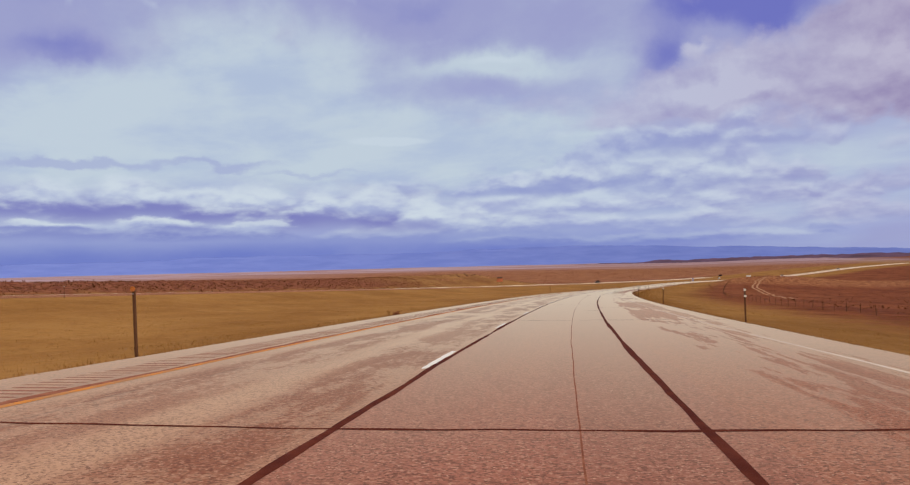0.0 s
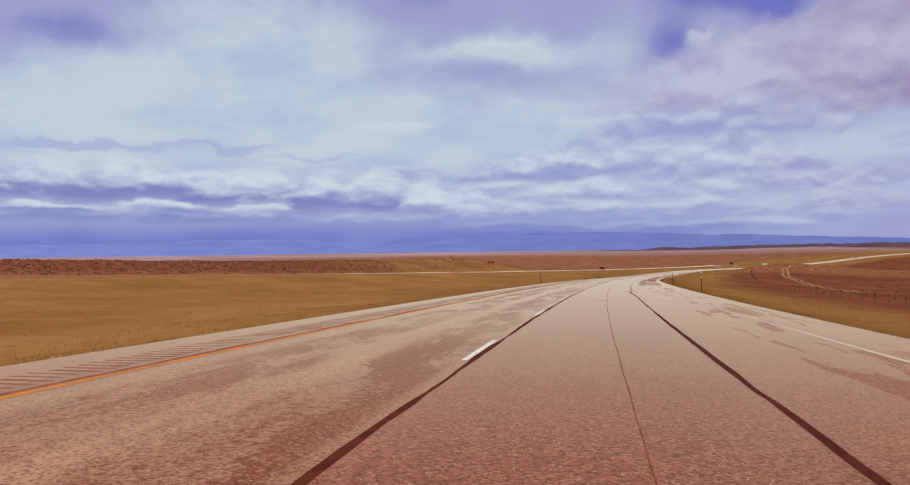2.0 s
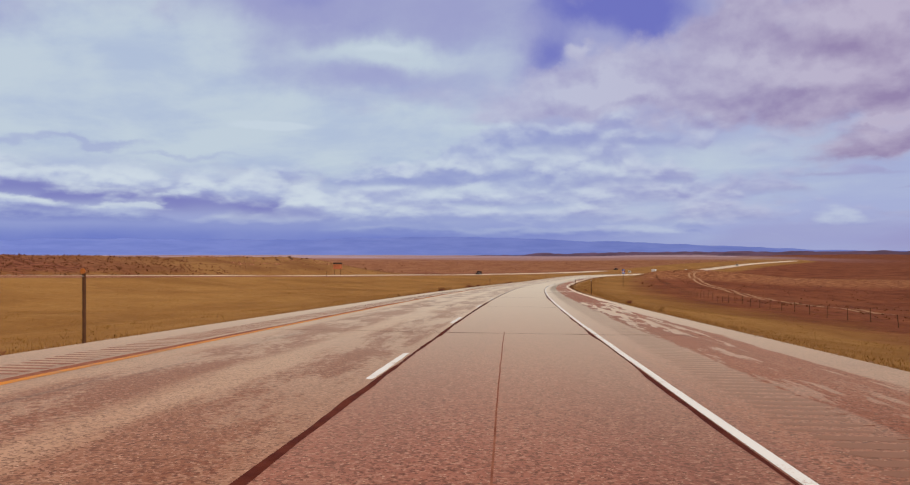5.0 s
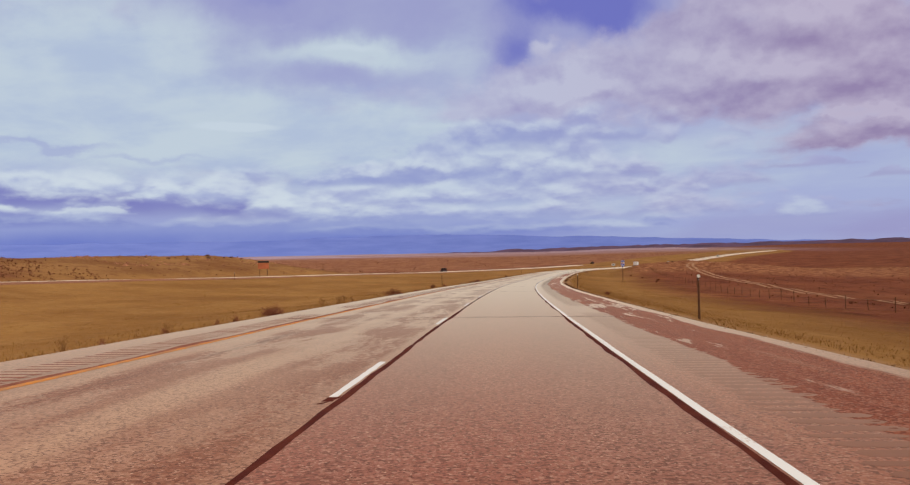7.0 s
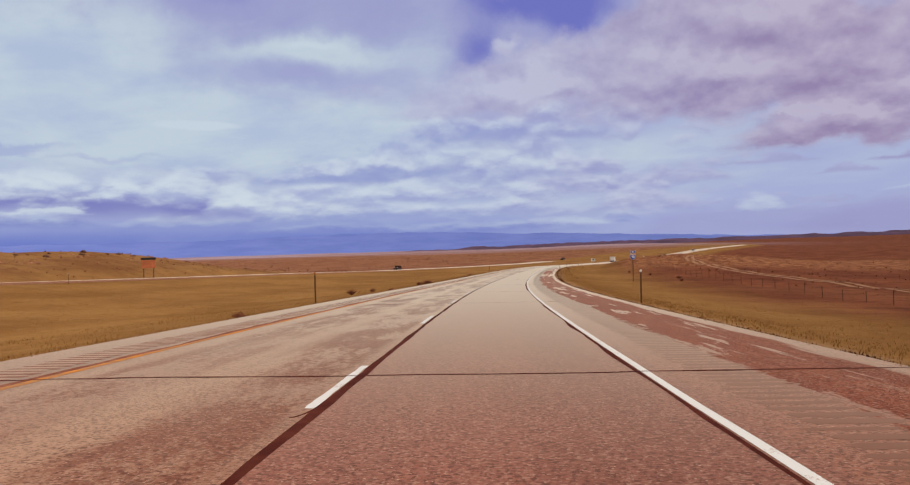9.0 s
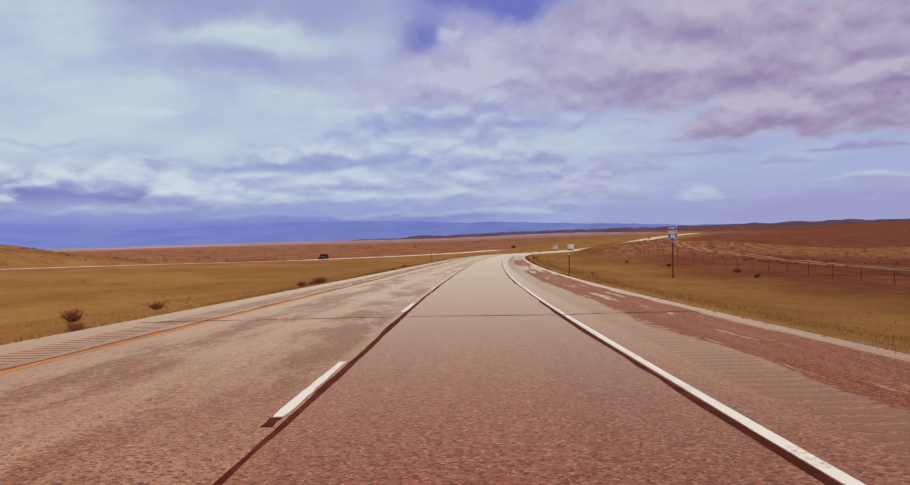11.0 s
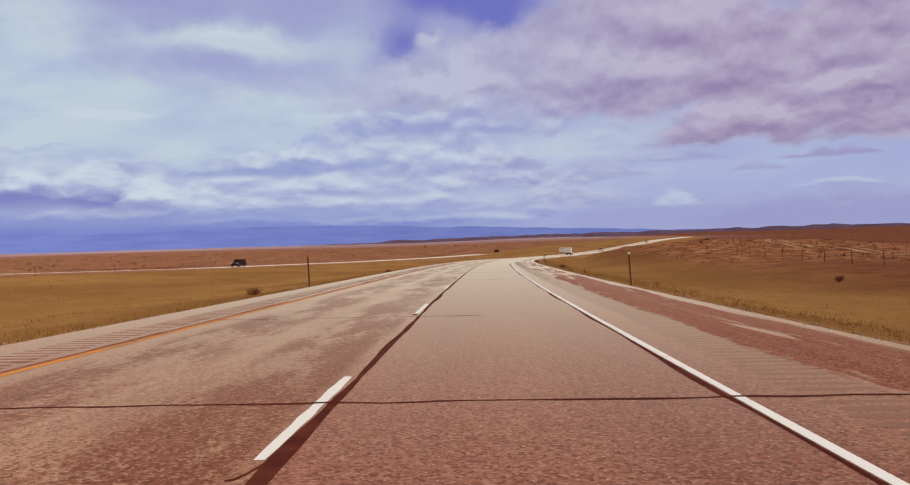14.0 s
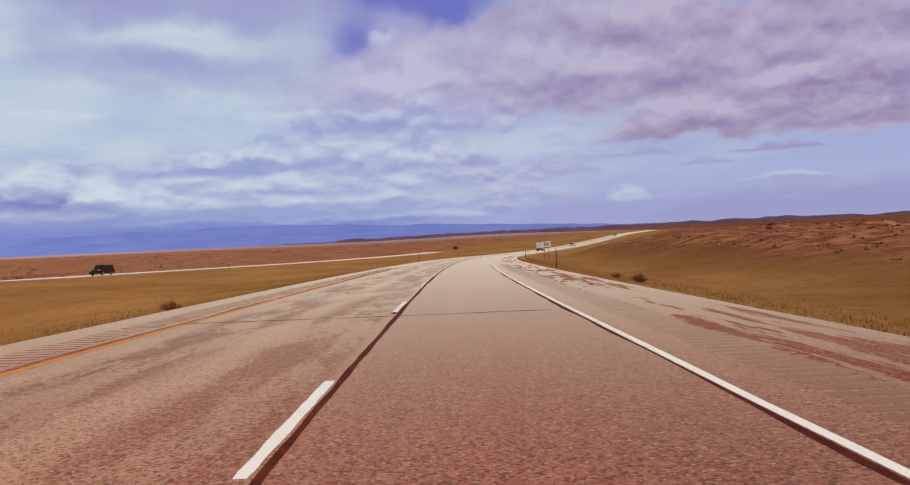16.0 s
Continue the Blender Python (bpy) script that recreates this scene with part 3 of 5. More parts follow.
RIDGE = plain("mauve_brown_hills", (0.135, 0.072, 0.140), 1.0, 0.0, 0.55, 0.015)
# turf soil, darkened to hold the shadow along the pavement edge too
SOIL_SHADE = material("soil_and_edge_shade", blade_paint((0.16, 0.058, 0.028), (0.085, 0.030, 0.014)), 1.0, 0.0, 0.05)
GRAVEL = material("tan_gravel", blade_paint((0.52, 0.36, 0.25), (0.26, 0.14, 0.085)), 0.95, 0.0, 0.1)
RUBBLE = material("red_sandstone_rubble", blade_paint((0.50, 0.245, 0.145), (0.18, 0.066, 0.038)), 0.95, 0.0, 0.05)

# ---- the line of the road: s metres along, u metres to the right of the lane seam ----
BEND = np.array(((-240, 0.0), (-80, -1.1), (-20, -1.17), (40, -0.77), (100, -0.65), (160, -0.51), (220, -0.46), (280, -0.93), (340, -0.49), (400, -0.36),
                 (460, -0.73), (580, -1.11), (700, -0.64), (850, -0.18), (1100, 0.0), (1300, 0.0), (1350, 1.0), (1640, 1.0), (1700, 0.0)))
GRADE = np.array(((-400, -1.0), (-20, -3.38), (40, -3.36), (100, -3.31), (160, -3.47), (220, -3.40), (280, -3.16), (340, -2.25), (400, -1.96), (460, -2.17),
                  (580, -2.40), (700, -1.40), (850, 0.71), (980, 1.5), (1100, 0.3), (1300, 0.0)))
CROSSFALL = 0.0075
SA = np.arange(-1500.0, 5200.0, 2.0)
_turn = np.cumsum(np.interp(SA, BEND[:, 0], BEND[:, 1])) * 2.0e-3
HEAD = _turn - np.interp(0, SA, _turn) - 0.10768
CX, CY, CZ = np.cumsum(-np.sin(HEAD)) * 2, np.cumsum(np.cos(HEAD)) * 2, np.cumsum(np.interp(SA, GRADE[:, 0], GRADE[:, 1])) * 0.02
CX, CY, CZ = (c - np.interp(0, SA, c) for c in (CX, CY, CZ))


def lattice(ix, iy, seed):
    v = np.sin(ix * 127.1 + iy * 311.7 + seed * 74.7) * 43758.5453
    return v - np.floor(v)


def rough(x, y, seed=0):
    """Smooth value noise, -1 to 1."""
    ix, iy = np.floor(x), np.floor(y)
    fx, fy = x - ix, y - iy
    fx, fy = fx * fx * (3 - 2 * fx), fy * fy * (3 - 2 * fy)
    a, b = lattice(ix, iy, seed), lattice(ix + 1, iy, seed)
    c, d = lattice(ix, iy + 1, seed), lattice(ix + 1, iy + 1, seed)
    return 2 * (a + (b - a) * fx + (c - a) * fy + (a - b - c + d) * fx * fy) - 1


def smooth(x, a, b):
    t = np.clip((x - a) / (b - a), 0, 1)
    return t * t * (3 - 2 * t)


def plan(s, u):
    """World x and y; far from the road the lines straighten, so that the sheet never folds."""
    s, u = np.asarray(s, float), np.asarray(u, float)
    h = np.interp(s, SA, HEAD)
    x, y = np.interp(s, SA, CX) + u * np.cos(h), np.interp(s, SA, CY) + u * np.sin(h)
    d, w = radians(-20), smooth(np.abs(u), 120, 700)
    fx, fy = -np.sin(d) * s + u * np.cos(d), np.cos(d) * s + u * np.sin(d)
    return x + (fx - x) * w, y + (fy - y) * w


def opposite(s):
    return np.interp(s, (300, 520), (1.1, -0.5))


def pavement_right(s):
    return np.interp(s, (0, 60, 150, 200), (8.1, 7.6, 7.2, 6.7))


def verge(s, u):
    """Height of the ground over the road's seam."""
    valley = np.interp(u, (6.6, 8, 12, 20, 35, 65, 110, 170), (-0.12, -0.30, -1.0, -1.8, -2.4, -4.0, -4.0, -3.0))
    mound = np.interp(u, (6.6, 8, 12, 16, 21, 26, 34, 45, 60, 90, 170), (-0.12, -0.30, -0.8, -0.6, 0.7, 1.8, 2.5, 2.9, 2.0, -0.6, -1.0))
    w = np.interp(s, (300, 360, 400, 440, 500, 570, 640, 720), (0, 0.22, 0.34, 0.55, 1.0, 1.0, 0.4, 0))
    right = valley + (mound - valley) * w
    ridge = np.interp(s, (-100, 50, 150, 250, 350, 400, 430, 470, 540, 700), (3, 3.5, 4, 5, 6.5, 7.2, 6.0, 2.0, -0.2, -1.0))
    o = opposite(s)
    left = np.interp(u, (-130, -100, -84, -76, -73, -60, -57, -50, -36, -22, -12, -7.5, -6.1), (0.9, 1, 0.45, -0.02, 0, 0, 0, 0, 0, 0, 0, 0, 0)) * (ridge - o)
    left = left + np.interp(u, (-60, -57, -50, -36, -22, -12, -7.5, -6.1), (1, 0.9, 0.3, 0, 0, 0, 0, 0)) * o
    left = left + np.interp(u, (-76, -73.5, -72.5, -60.5, -59.5, -57, -50, -36, -22, -12, -7.5, -6.1), (-0.25, -0.1, -0.1, -0.1, -0.1, -0.25, -0.5, -1.2, -1.5, -0.8, -0.28, -0.12))
    return np.where(u > 0, right, left)


def ground_z(s, u):
    s, u = np.asarray(s, float), np.asarray(u, float)
    z0 = np.interp(s, SA, CZ)
    near = z0 + verge(s, u)
    far = np.interp(s, (-1500, 0, 500, 1200, 2500, 5000), (2, -5, -16, -20, -22, -27))
    far = far + np.interp(u, (-4500, -900, 150, 500, 1200, 2500, 4500), (-2, -1, 0, 4, 9, 13, 16))
    far = far + np.interp(s, (400, 900), (0, 1)) * np.interp(u, (60, 250, 600), (0, 3, 2))
    w = np.where(u > 0, smooth(u, 120, 420), smooth(-u, 130, 420))
    z = near + (far - near) * w
    z = z + w * (2.2 * rough(s / 260, u / 260, 3) + 0.9 * rough(s / 90, u / 90, 5))
    off = smooth(np.maximum(u - 8.5, -u - 8), 0, 12) * (1 - smooth(u, -58, -60) * smooth(-u, 75, 73))
    z = z + off * (0.16 * rough(s / 9, u / 9, 1) + 0.05 * rough(s / 2.3, u / 2.3, 2))
    # gullied bank on the mound
    bank = np.interp(s, (415, 450, 600, 650), (0, 1, 1, 0)) * np.interp(u, (16, 20, 50, 70), (0, 1, 1, 0))
    z = z + bank * (0.34 * rough(s / 7.0, u / 7, 8) + 0.20 * rough(s / 3.0, u / 3.2, 9))
    under = (u > -6.3) & (u < pavement_right(s) + 0.15)
    return np.where(under, z0 - CROSSFALL * u - 0.14, z)


def spot(s, u, lift=0.0):
    """A point on the ground."""
    x, y = plan(s, u)
    return Vector((float(x), float(y), float(ground_z(s, u)) + lift))


def on_road(s, u, lift=0.0):
    x, y = plan(s, u)
    return Vector((float(x), float(y), float(np.interp(s, SA, CZ)) - CROSSFALL * u + lift))


def heading(s):
    return math.degrees(float(np.interp(s, SA, HEAD)))


# ---- mesh helpers ----
def mesh_object(name, verts, faces, mat, parent=None, uvs=None, shade=False):
    me = bpy.data.meshes.new(name)
    me.from_pydata([tuple(v) for v in verts], [], [tuple(f) for f in faces])
    if uvs is not None:
        layer = me.uv_layers.new(name="map")
        loops = np.empty(len(me.loops), int)
        me.loops.foreach_get("vertex_index", loops)
        layer.data.foreach_set("uv", np.asarray(uvs, float)[loops].ravel())
    me.materials.append(mat)
    if shade:
        me.polygons.foreach_set("use_smooth", [True] * len(me.polygons))
    me.update()
    ob = new(name, me)
    ob.parent = parent
    return ob


def part(name, bm, mat, parent=None, label="", smooth_faces=False):
    me = bpy.data.meshes.new(name)
    bmesh.ops.recalc_face_normals(bm, faces=bm.faces)
    bm.to_mesh(me)
    bm.free()
    me.materials.append(mat)
    if smooth_faces:
        me.polygons.foreach_set("use_smooth", [True] * len(me.polygons))
    ob = new(name, me)
    ob.parent = parent
    return tagged(ob, label)


def box(sx, sy, sz, x=0, y=0, z=0, bevel=0.0, taper=1.0):
    """A bevelled box standing on z, its top scaled by taper."""
    bm = bmesh.new()
    bmesh.ops.create_cube(bm, size=1.0)
    for v in bm.verts:
        k = taper if v.co.z > 0 else 1.0
        v.co = Vector((v.co.x * sx * k + x, v.co.y * sy * k + y, (v.co.z + 0.5) * sz + z))
    if bevel:
        bmesh.ops.bevel(bm, geom=bm.edges[:], offset=bevel, segments=2, affect="EDGES", profile=0.6)
    return bm


def drum(radius, depth, x=0, y=0, z=0, axis="Z", segments=16, bevel=0.0):
    bm = bmesh.new()
    bmesh.ops.create_cone(bm, cap_ends=True, segments=segments, radius1=radius, radius2=radius, depth=depth)
    if bevel:
        bmesh.ops.bevel(bm, geom=[e for e in bm.edges if len(e.link_faces) == 2 and max(len(f.verts) for f in e.link_faces) > 4], offset=bevel, segments=2, affect="EDGES")
    if axis == "X":
        bmesh.ops.rotate(bm, verts=bm.verts, matrix=Matrix.Rotation(radians(90), 3, "Y"))
    if axis == "Y":
        bmesh.ops.rotate(bm, verts=bm.verts, matrix=Matrix.Rotation(radians(90), 3, "X"))
    bmesh.ops.translate(bm, verts=bm.verts, vec=(x, y, z))
    return bm


def prism(outline, width, x=0.0, bevel=0.0, axis="X"):
    """An outline (a, z) drawn out over width along x (a is then y) or along y (a is then x)."""
    bm = bmesh.new()
    side = [bm.verts.new((x - width / 2, a, z) if axis == "X" else (a, x - width / 2, z)) for a, z in outline]
    face = bm.faces.new(side)
    out = bmesh.ops.extrude_face_region(bm, geom=[face])
    bmesh.ops.translate(bm, verts=[v for v in out["geom"] if isinstance(v, bmesh.types.BMVert)], vec=(width, 0, 0) if axis == "X" else (0, width, 0))
    bmesh.ops.recalc_face_normals(bm, faces=bm.faces)
    if bevel:
        bmesh.ops.bevel(bm, geom=bm.edges[:], offset=bevel, segments=2, affect="EDGES")
    return bm


# ---- ground ----
def ground_sheet():
    s = np.concatenate((np.arange(-1300, -60, 80), np.arange(-60, 640, 3.0), np.arange(640, 1100, 9), 1100 * 1.055 ** np.arange(0, 29)))
    pos = np.concatenate((np.array((0, 3, 6.3)), np.arange(6.75, 14, 0.9), np.arange(14, 70, 2.5), 70 * 1.075 ** np.arange(0, 58)))
    neg = np.concatenate((np.array((3, 6.2)), np.arange(6.5, 14, 0.9), np.arange(14, 58, 3.0), np.arange(58, 110, 2.5), 110 * 1.08 ** np.arange(0, 49)))
    u = np.concatenate((-neg[::-1], pos))
    S, U = np.meshgrid(s, u, indexing="ij")
    X, Y = plan(S, U)
    verts = np.stack((X, Y, ground_z(S, U)), -1).reshape(-1, 3)
    rows, cols = len(s), len(u)
    i, j = np.meshgrid(np.arange(rows - 1), np.arange(cols - 1), indexing="ij")
    a = (i * cols + j).ravel()
    faces = np.stack((a, a + 1, a + cols + 1, a + cols), -1)
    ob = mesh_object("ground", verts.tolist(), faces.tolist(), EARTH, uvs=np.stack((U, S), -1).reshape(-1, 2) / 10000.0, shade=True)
    return tagged(ob, "rolling dry grassland, olive by the road and red-brown beyond", "ground", kind="structure")


def ribbon(name, s, left, right, lift, mat, parent=None, thick=0.0, cuts=1, base=None):
    """A strip along the road between two offsets, with edges that go down by thick."""
    s = np.asarray(s, float)
    left, right = np.broadcast_to(left, s.shape), np.broadcast_to(right, s.shape)
    cols = []
    for k in range(cuts + 1):
        u = left + (right - left) * k / cuts
        z = (np.interp(s, SA, CZ) - CROSSFALL * u if base is None else base(s, u)) + lift
        cols.append((u, z))
    if thick:
        cols.insert(0, (left - 0.12, cols[0][1] - thick))
        cols.append((right + 0.12, cols[-1][1] - thick))
    verts, uvs = [], []
    for u, z in cols:
        x, y = plan(s, u)
        verts.append(np.stack((x, y, z), -1))
        uvs.append(np.stack((u / 20.0, s / 2000.0), -1))
    verts, uvs = np.stack(verts, 1).reshape(-1, 3), np.stack(uvs, 1).reshape(-1, 2)
    n = len(cols)
    faces = [(r * n + c, r * n + c + 1, (r + 1) * n + c + 1, (r + 1) * n + c) for r in range(len(s) - 1) for c in range(n - 1)]
    return mesh_object(name, verts.tolist(), faces, mat, parent, uvs, not thick)


ground = ground_sheet()
along = np.concatenate((np.arange(-120, 660, 3.0), np.arange(660, 1360, 8.0)))
road = tagged(ribbon("road", along, -6.1, pavement_right(along), 0.0, ROAD, None, 0.3, 10),
              "two-lane highway of worn tan chip-seal, curving downhill", "highway", kind="structure")


def other_base(s, u):
    return np.interp(s, SA, CZ) + opposite(s)


far_road = tagged(ribbon("road_opposite", along[along < 790], -72.3, -60.7, 0.22, ROAD, None, 0.3, 4, other_base),
                  "opposite carriageway, a pale strip beyond the median", "highway", kind="structure")


# ---- paint and tar on the road ----
def wiggle(s, seed, amount):
    return amount * (rough(s / 3.1, s * 0 + seed, seed) + 0.6 * rough(s / 0.9, s * 0 + seed, seed + 1) + 0.28 * rough(s / 0.27, s * 0 + seed, seed + 2))


fine = np.arange(-12, 470, 0.35)
ribbon("lane_seam_tar", fine, -0.047 + wiggle(fine, 11, 0.022), 0.043 + wiggle(fine, 21, 0.022), 0.0022, TAR, road)
coarse = np.arange(470, 900, 6.0)
ribbon("lane_seam_tar", coarse, -0.06, 0.06, 0.0022, TAR, road)
ribbon("edge_stain", fine, -4.36 + wiggle(fine, 71, 0.06), -4.225 + 0 * fine, 0.0014, STAIN_SHADE, road)
ribbon("yellow_edge_line", along, -4.215, -4.06, 0.0028, YELLOW_LINE, road)
start = np.arange(126.5, 560, 1.5)
ribbon("white_edge_line", start, 3.442 + 0.012 * rough(start / 2, start * 0), 3.538 + 0.012 * rough(start / 2, start * 0, 4), 0.0034, WHITE_LINE, road)
later = np.arange(558.5, 1350, 8)
ribbon("white_edge_line", later, 3.442, 3.538, 0.0034, WHITE_LINE, road)
merge = np.arange(-60, 106, 1.5)
mid = np.interp(merge, (-60, 20, 35, 81, 95, 106), (7.3, 6.8, 6.5, 5.9, 5.3, 4.8))
ribbon("merge_edge_line", merge, mid - 0.045, mid + 0.045, 0.0028, THIN_LINE, road)
merge = np.arange(104.5, 127.6, 1.0)
mid = np.interp(merge, (104.5, 115, 123.5, 125, 127, 129), (4.87, 4.2, 3.8, 3.68, 3.52, 3.49))
ribbon("merge_edge_line", merge, mid - 0.042, mid + 0.042, 0.0030, THIN_LINE, road)
seam = np.concatenate((np.arange(-12, 84, 0.5), np.arange(84, 126.0, 0.15)))
bow = np.interp(seam, (-12, 20, 46, 75, 86, 98, 102, 105, 108.6, 109.6, 110.2, 111.8, 112.4, 113.3, 115.5, 120.7, 124.5, 126.0), (3.32, 3.3, 3.42, 3.45, 3.45, 3.4, 3.32, 3.2, 3.22, 3.36, 3.52, 3.57, 3.47, 3.43, 3.28, 3.33, 3.2, 3.17))
girth = np.interp(seam, (-12, 60, 90, 109.5, 110.4, 112, 113, 126), (0.05, 0.045, 0.036, 0.034, 0.040, 0.036, 0.026, 0.024))
ribbon("shoulder_seam_tar", seam, bow - girth + wiggle(seam, 31, 0.022), bow + girth + wiggle(seam, 41, 0.022), 0.0022, TAR, road)


def tar_run(name, path, widths):
    """A poured line of sealant through points of (along, across)."""
    k = np.linspace(0, 1, 10 * len(path))
    at = np.linspace(0, 1, len(path))
    s, u = (np.interp(k, at, [p[i] for p in path]) for i in (0, 1))
    s, u = (np.convolve(np.pad(a, 4, mode="edge"), np.ones(9) / 9, mode="valid") for a in (s, u))
    ds, du = np.gradient(s), np.gradient(u)
    size = np.hypot(ds, du) + 1e-6
    w = np.interp(k, np.linspace(0, 1, len(widths)), widths) * (1 + 0.25 * rough(k * 40, k * 0, 61))
    rows = []
    for side in (-1, 1):
        a, b = s - side * du / size * w, u + side * ds / size * w
        x, y = plan(a, b)
        rows.append(np.stack((x, y, np.interp(a, SA, CZ) - CROSSFALL * b + 0.0026), -1))
    n = len(k)
    return mesh_object(name, np.concatenate(rows).tolist(), [(i, i + 1, n + i + 1, n + i) for i in range(n - 1)], TAR, road)


tar_run("tar_curl", ((125.6, 3.18), (126.0, 3.17), (126.3, 3.22), (126.5, 3.32), (126.6, 3.46)), (0.024, 0.028, 0.03))
tar_run("tar_branch", ((110.1, 3.40), (110.6, 3.39), (111.2, 3.37), (111.8, 3.33), (112.2, 3.29)), (0.035, 0.035, 0.035, 0.015))
tar_run("tar_branch", ((46.1, 3.42), (46.5, 3.32), (47.05, 3.07), (47.8, 2.75), (48.2, 2.44)), (0.03, 0.028, 0.022, 0.008))
tail = np.arange(126.5, 470, 0.8)
ribbon("shoulder_seam_tar", tail, np.minimum(3.40, 3.37 + wiggle(tail, 51, 0.04) - 0.025 * rough(tail / 17, tail * 0, 52)), 3.425 + 0 * tail, 0.0018, TAR, road)
hair = np.arange(-10, 150, 0.8)
run = np.interp(hair, (-10, 20, 60, 100, 130, 150), (2.22, 2.2, 2.12, 1.87, 1.55, 1.4))
ribbon("hairline_crack", hair, run - 0.008 + wiggle(hair, 61, 0.01), run + 0.008 + wiggle(hair, 61, 0.01), 0.0014, STAIN_SHADE, road)


def dash_mesh(i):
    """One worn lane dash, with a ragged end."""
    s0 = 18.224 + 12.19 * i
    s = np.linspace(s0, s0 + 3.40, 21)
    half = 0.046 + 0.008 * rough(s * 2.3, s * 0 + i, 6) + 0.006 * rough(s * 7.1, s * 0 + i, 7)
    half[0] *= 0.8
    return ribbon("lane_dash", s, -0.125 - half, -0.115 + half, 0.0036, WHITE_LINE, road)


for i in range(-5, 60):
    dash_mesh(i)


def tar_hook(i, reach):
    """A curl of tar round the near end of a dash."""
    s0, k = 18.224 + 12.19 * i, np.linspace(0, 1, 9)
    u = -0.04 - 0.14 * k - 0.3 * reach * k ** 2
    s = s0 + 0.05 - 0.30 * np.sin(k * 2.2) - 0.25 * k
    w = 0.06 * (1 - k) ** 0.7 + 0.012
    x0, y0 = plan(s - w, u)
    x1, y1 = plan(s + w, u)
    z = np.interp(s, SA, CZ) - CROSSFALL * u + 0.0026
    verts = np.concatenate((np.stack((x0, y0, z), -1), np.stack((x1, y1, z), -1)))
    return mesh_object("tar_curl", verts.tolist(), [(a, a + 1, a + 10, a + 9) for a in range(8)], TAR, road)


for i, reach in ((3, 0.0), (9, 0.1), (14, 0.05), (16, 0.1), (18, 0.05), (20, 0.1), (23, 0.35), (25, 0.1), (27, 0.25), (28, 0.05), (30, 0.1), (31, 0.3), (33, 0.1)):
    tar_hook(i, reach)


def tar_splash(i):
    """A forked splash of tar at the near end of a dash."""
    ring = ((0.06, -0.08), (0.02, -0.17), (0.16, -0.19), (0.30, -0.25), (0.50, -0.25), (0.62, -0.20), (0.56, -0.31), (0.40, -0.37), (0.22, -0.32), (0.02, -0.30), (-0.10, -0.34), (-0.12, -0.24), (-0.24, -0.20), (-0.10, -0.10))
    verts = [tuple(on_road(18.224 + 12.19 * i + a, c, 0.0030)) for a, c in ring]
    return mesh_object("tar_splash", verts, [tuple(range(len(ring)))], TAR, road)


tar_splash(31)


def dash_end_tar(i, length):
    """A short block of tar that carries a dash on towards the traffic."""
    s = 18.224 + 12.19 * i - np.linspace(length, 0.03, 6)
    wave = 0.012 * rough(s * 5, s * 0 + i, 19)
    return ribbon("tar_patch", s, -0.17 + wave, -0.07 - wave, 0.0028, TAR, road)


for i, length in ((9, 0.4), (14, 0.3), (17, 0.9), (20, 0.5), (22, 0.4), (24, 0.35), (26, 0.6), (29, 0.4), (31, 0.6), (33, 0.5)):
    dash_end_tar(i, length)


def crack(s0, u0, u1, width, bend=0.25, lean=0.0, seed=0):
    """A sealed crack across the lanes."""
    u = np.arange(u0, u1 + 0.2, 0.25)
    s = s0 + lean * (u - u0) / (u1 - u0) + bend * rough(u / 3.0, u * 0 + seed, 12) + 0.04 * rough(u / 0.5, u * 0 + seed, 13)
    w = width * (1 + 0.5 * rough(u / 0.4, u * 0 + seed, 14)) / 2
    x0, y0 = plan(s - w, u)
    x1, y1 = plan(s + w, u)
    z = np.interp(s, SA, CZ) - CROSSFALL * u + 0.0046
    verts = np.concatenate((np.stack((x0, y0, z), -1), np.stack((x1, y1, z), -1)))
    n = len(u)
    return mesh_object("crack_seal", verts.tolist(), [(k, k + 1, n + k + 1, n + k) for k in range(n - 1)], TAR, road)


for k, (s0, u0, u1, width) in enumerate(((10.2, -6.0, 7.9, 0.05), (33.0, -5.8, 7.6, 0.035), (57.0, -5.0, 3.3, 0.03), (50.0, 3.4, 7.4, 0.03), (89.0, -5.0, 6.5, 0.04), (106.1, -4.6, 6.0, 0.035),
                                         (126.3, -5.2, 6.8, 0.045), (146.0, -4.0, 6.0, 0.03), (163.0, -4.2, 3.4, 0.035), (180.2, -5.9, 6.6, 0.05), (201.5, -5.0, 6.6, 0.05), (222.4, -4.1, -0.4, 0.035),
                                         (237.2, -5.5, 6.6, 0.05), (259.0, -4.1, 4.0, 0.035), (275.0, -4.2, 6.0, 0.03), (294.1, -5.6, 6.4, 0.055), (319.7, -5.0, 3.4, 0.055), (341.0, -4.0, 3.3, 0.03),
                                         (358.5, -4.3, 5.0, 0.045), (368.0, -4.2, 1.2, 0.035), (390.5, -5.0, 4.4, 0.055), (404.2, -4.2, 3.4, 0.04), (416.8, -4.2, 2.9, 0.04), (441.0, -4.2, 4.0, 0.035), (468.0, -5.0, 4.0, 0.04))):
    crack(s0 + 2.8, u0, u1, width * 1.2, 0.22 if width < 0.06 else 0.3, 0.0 if k % 3 else 0.15, k)


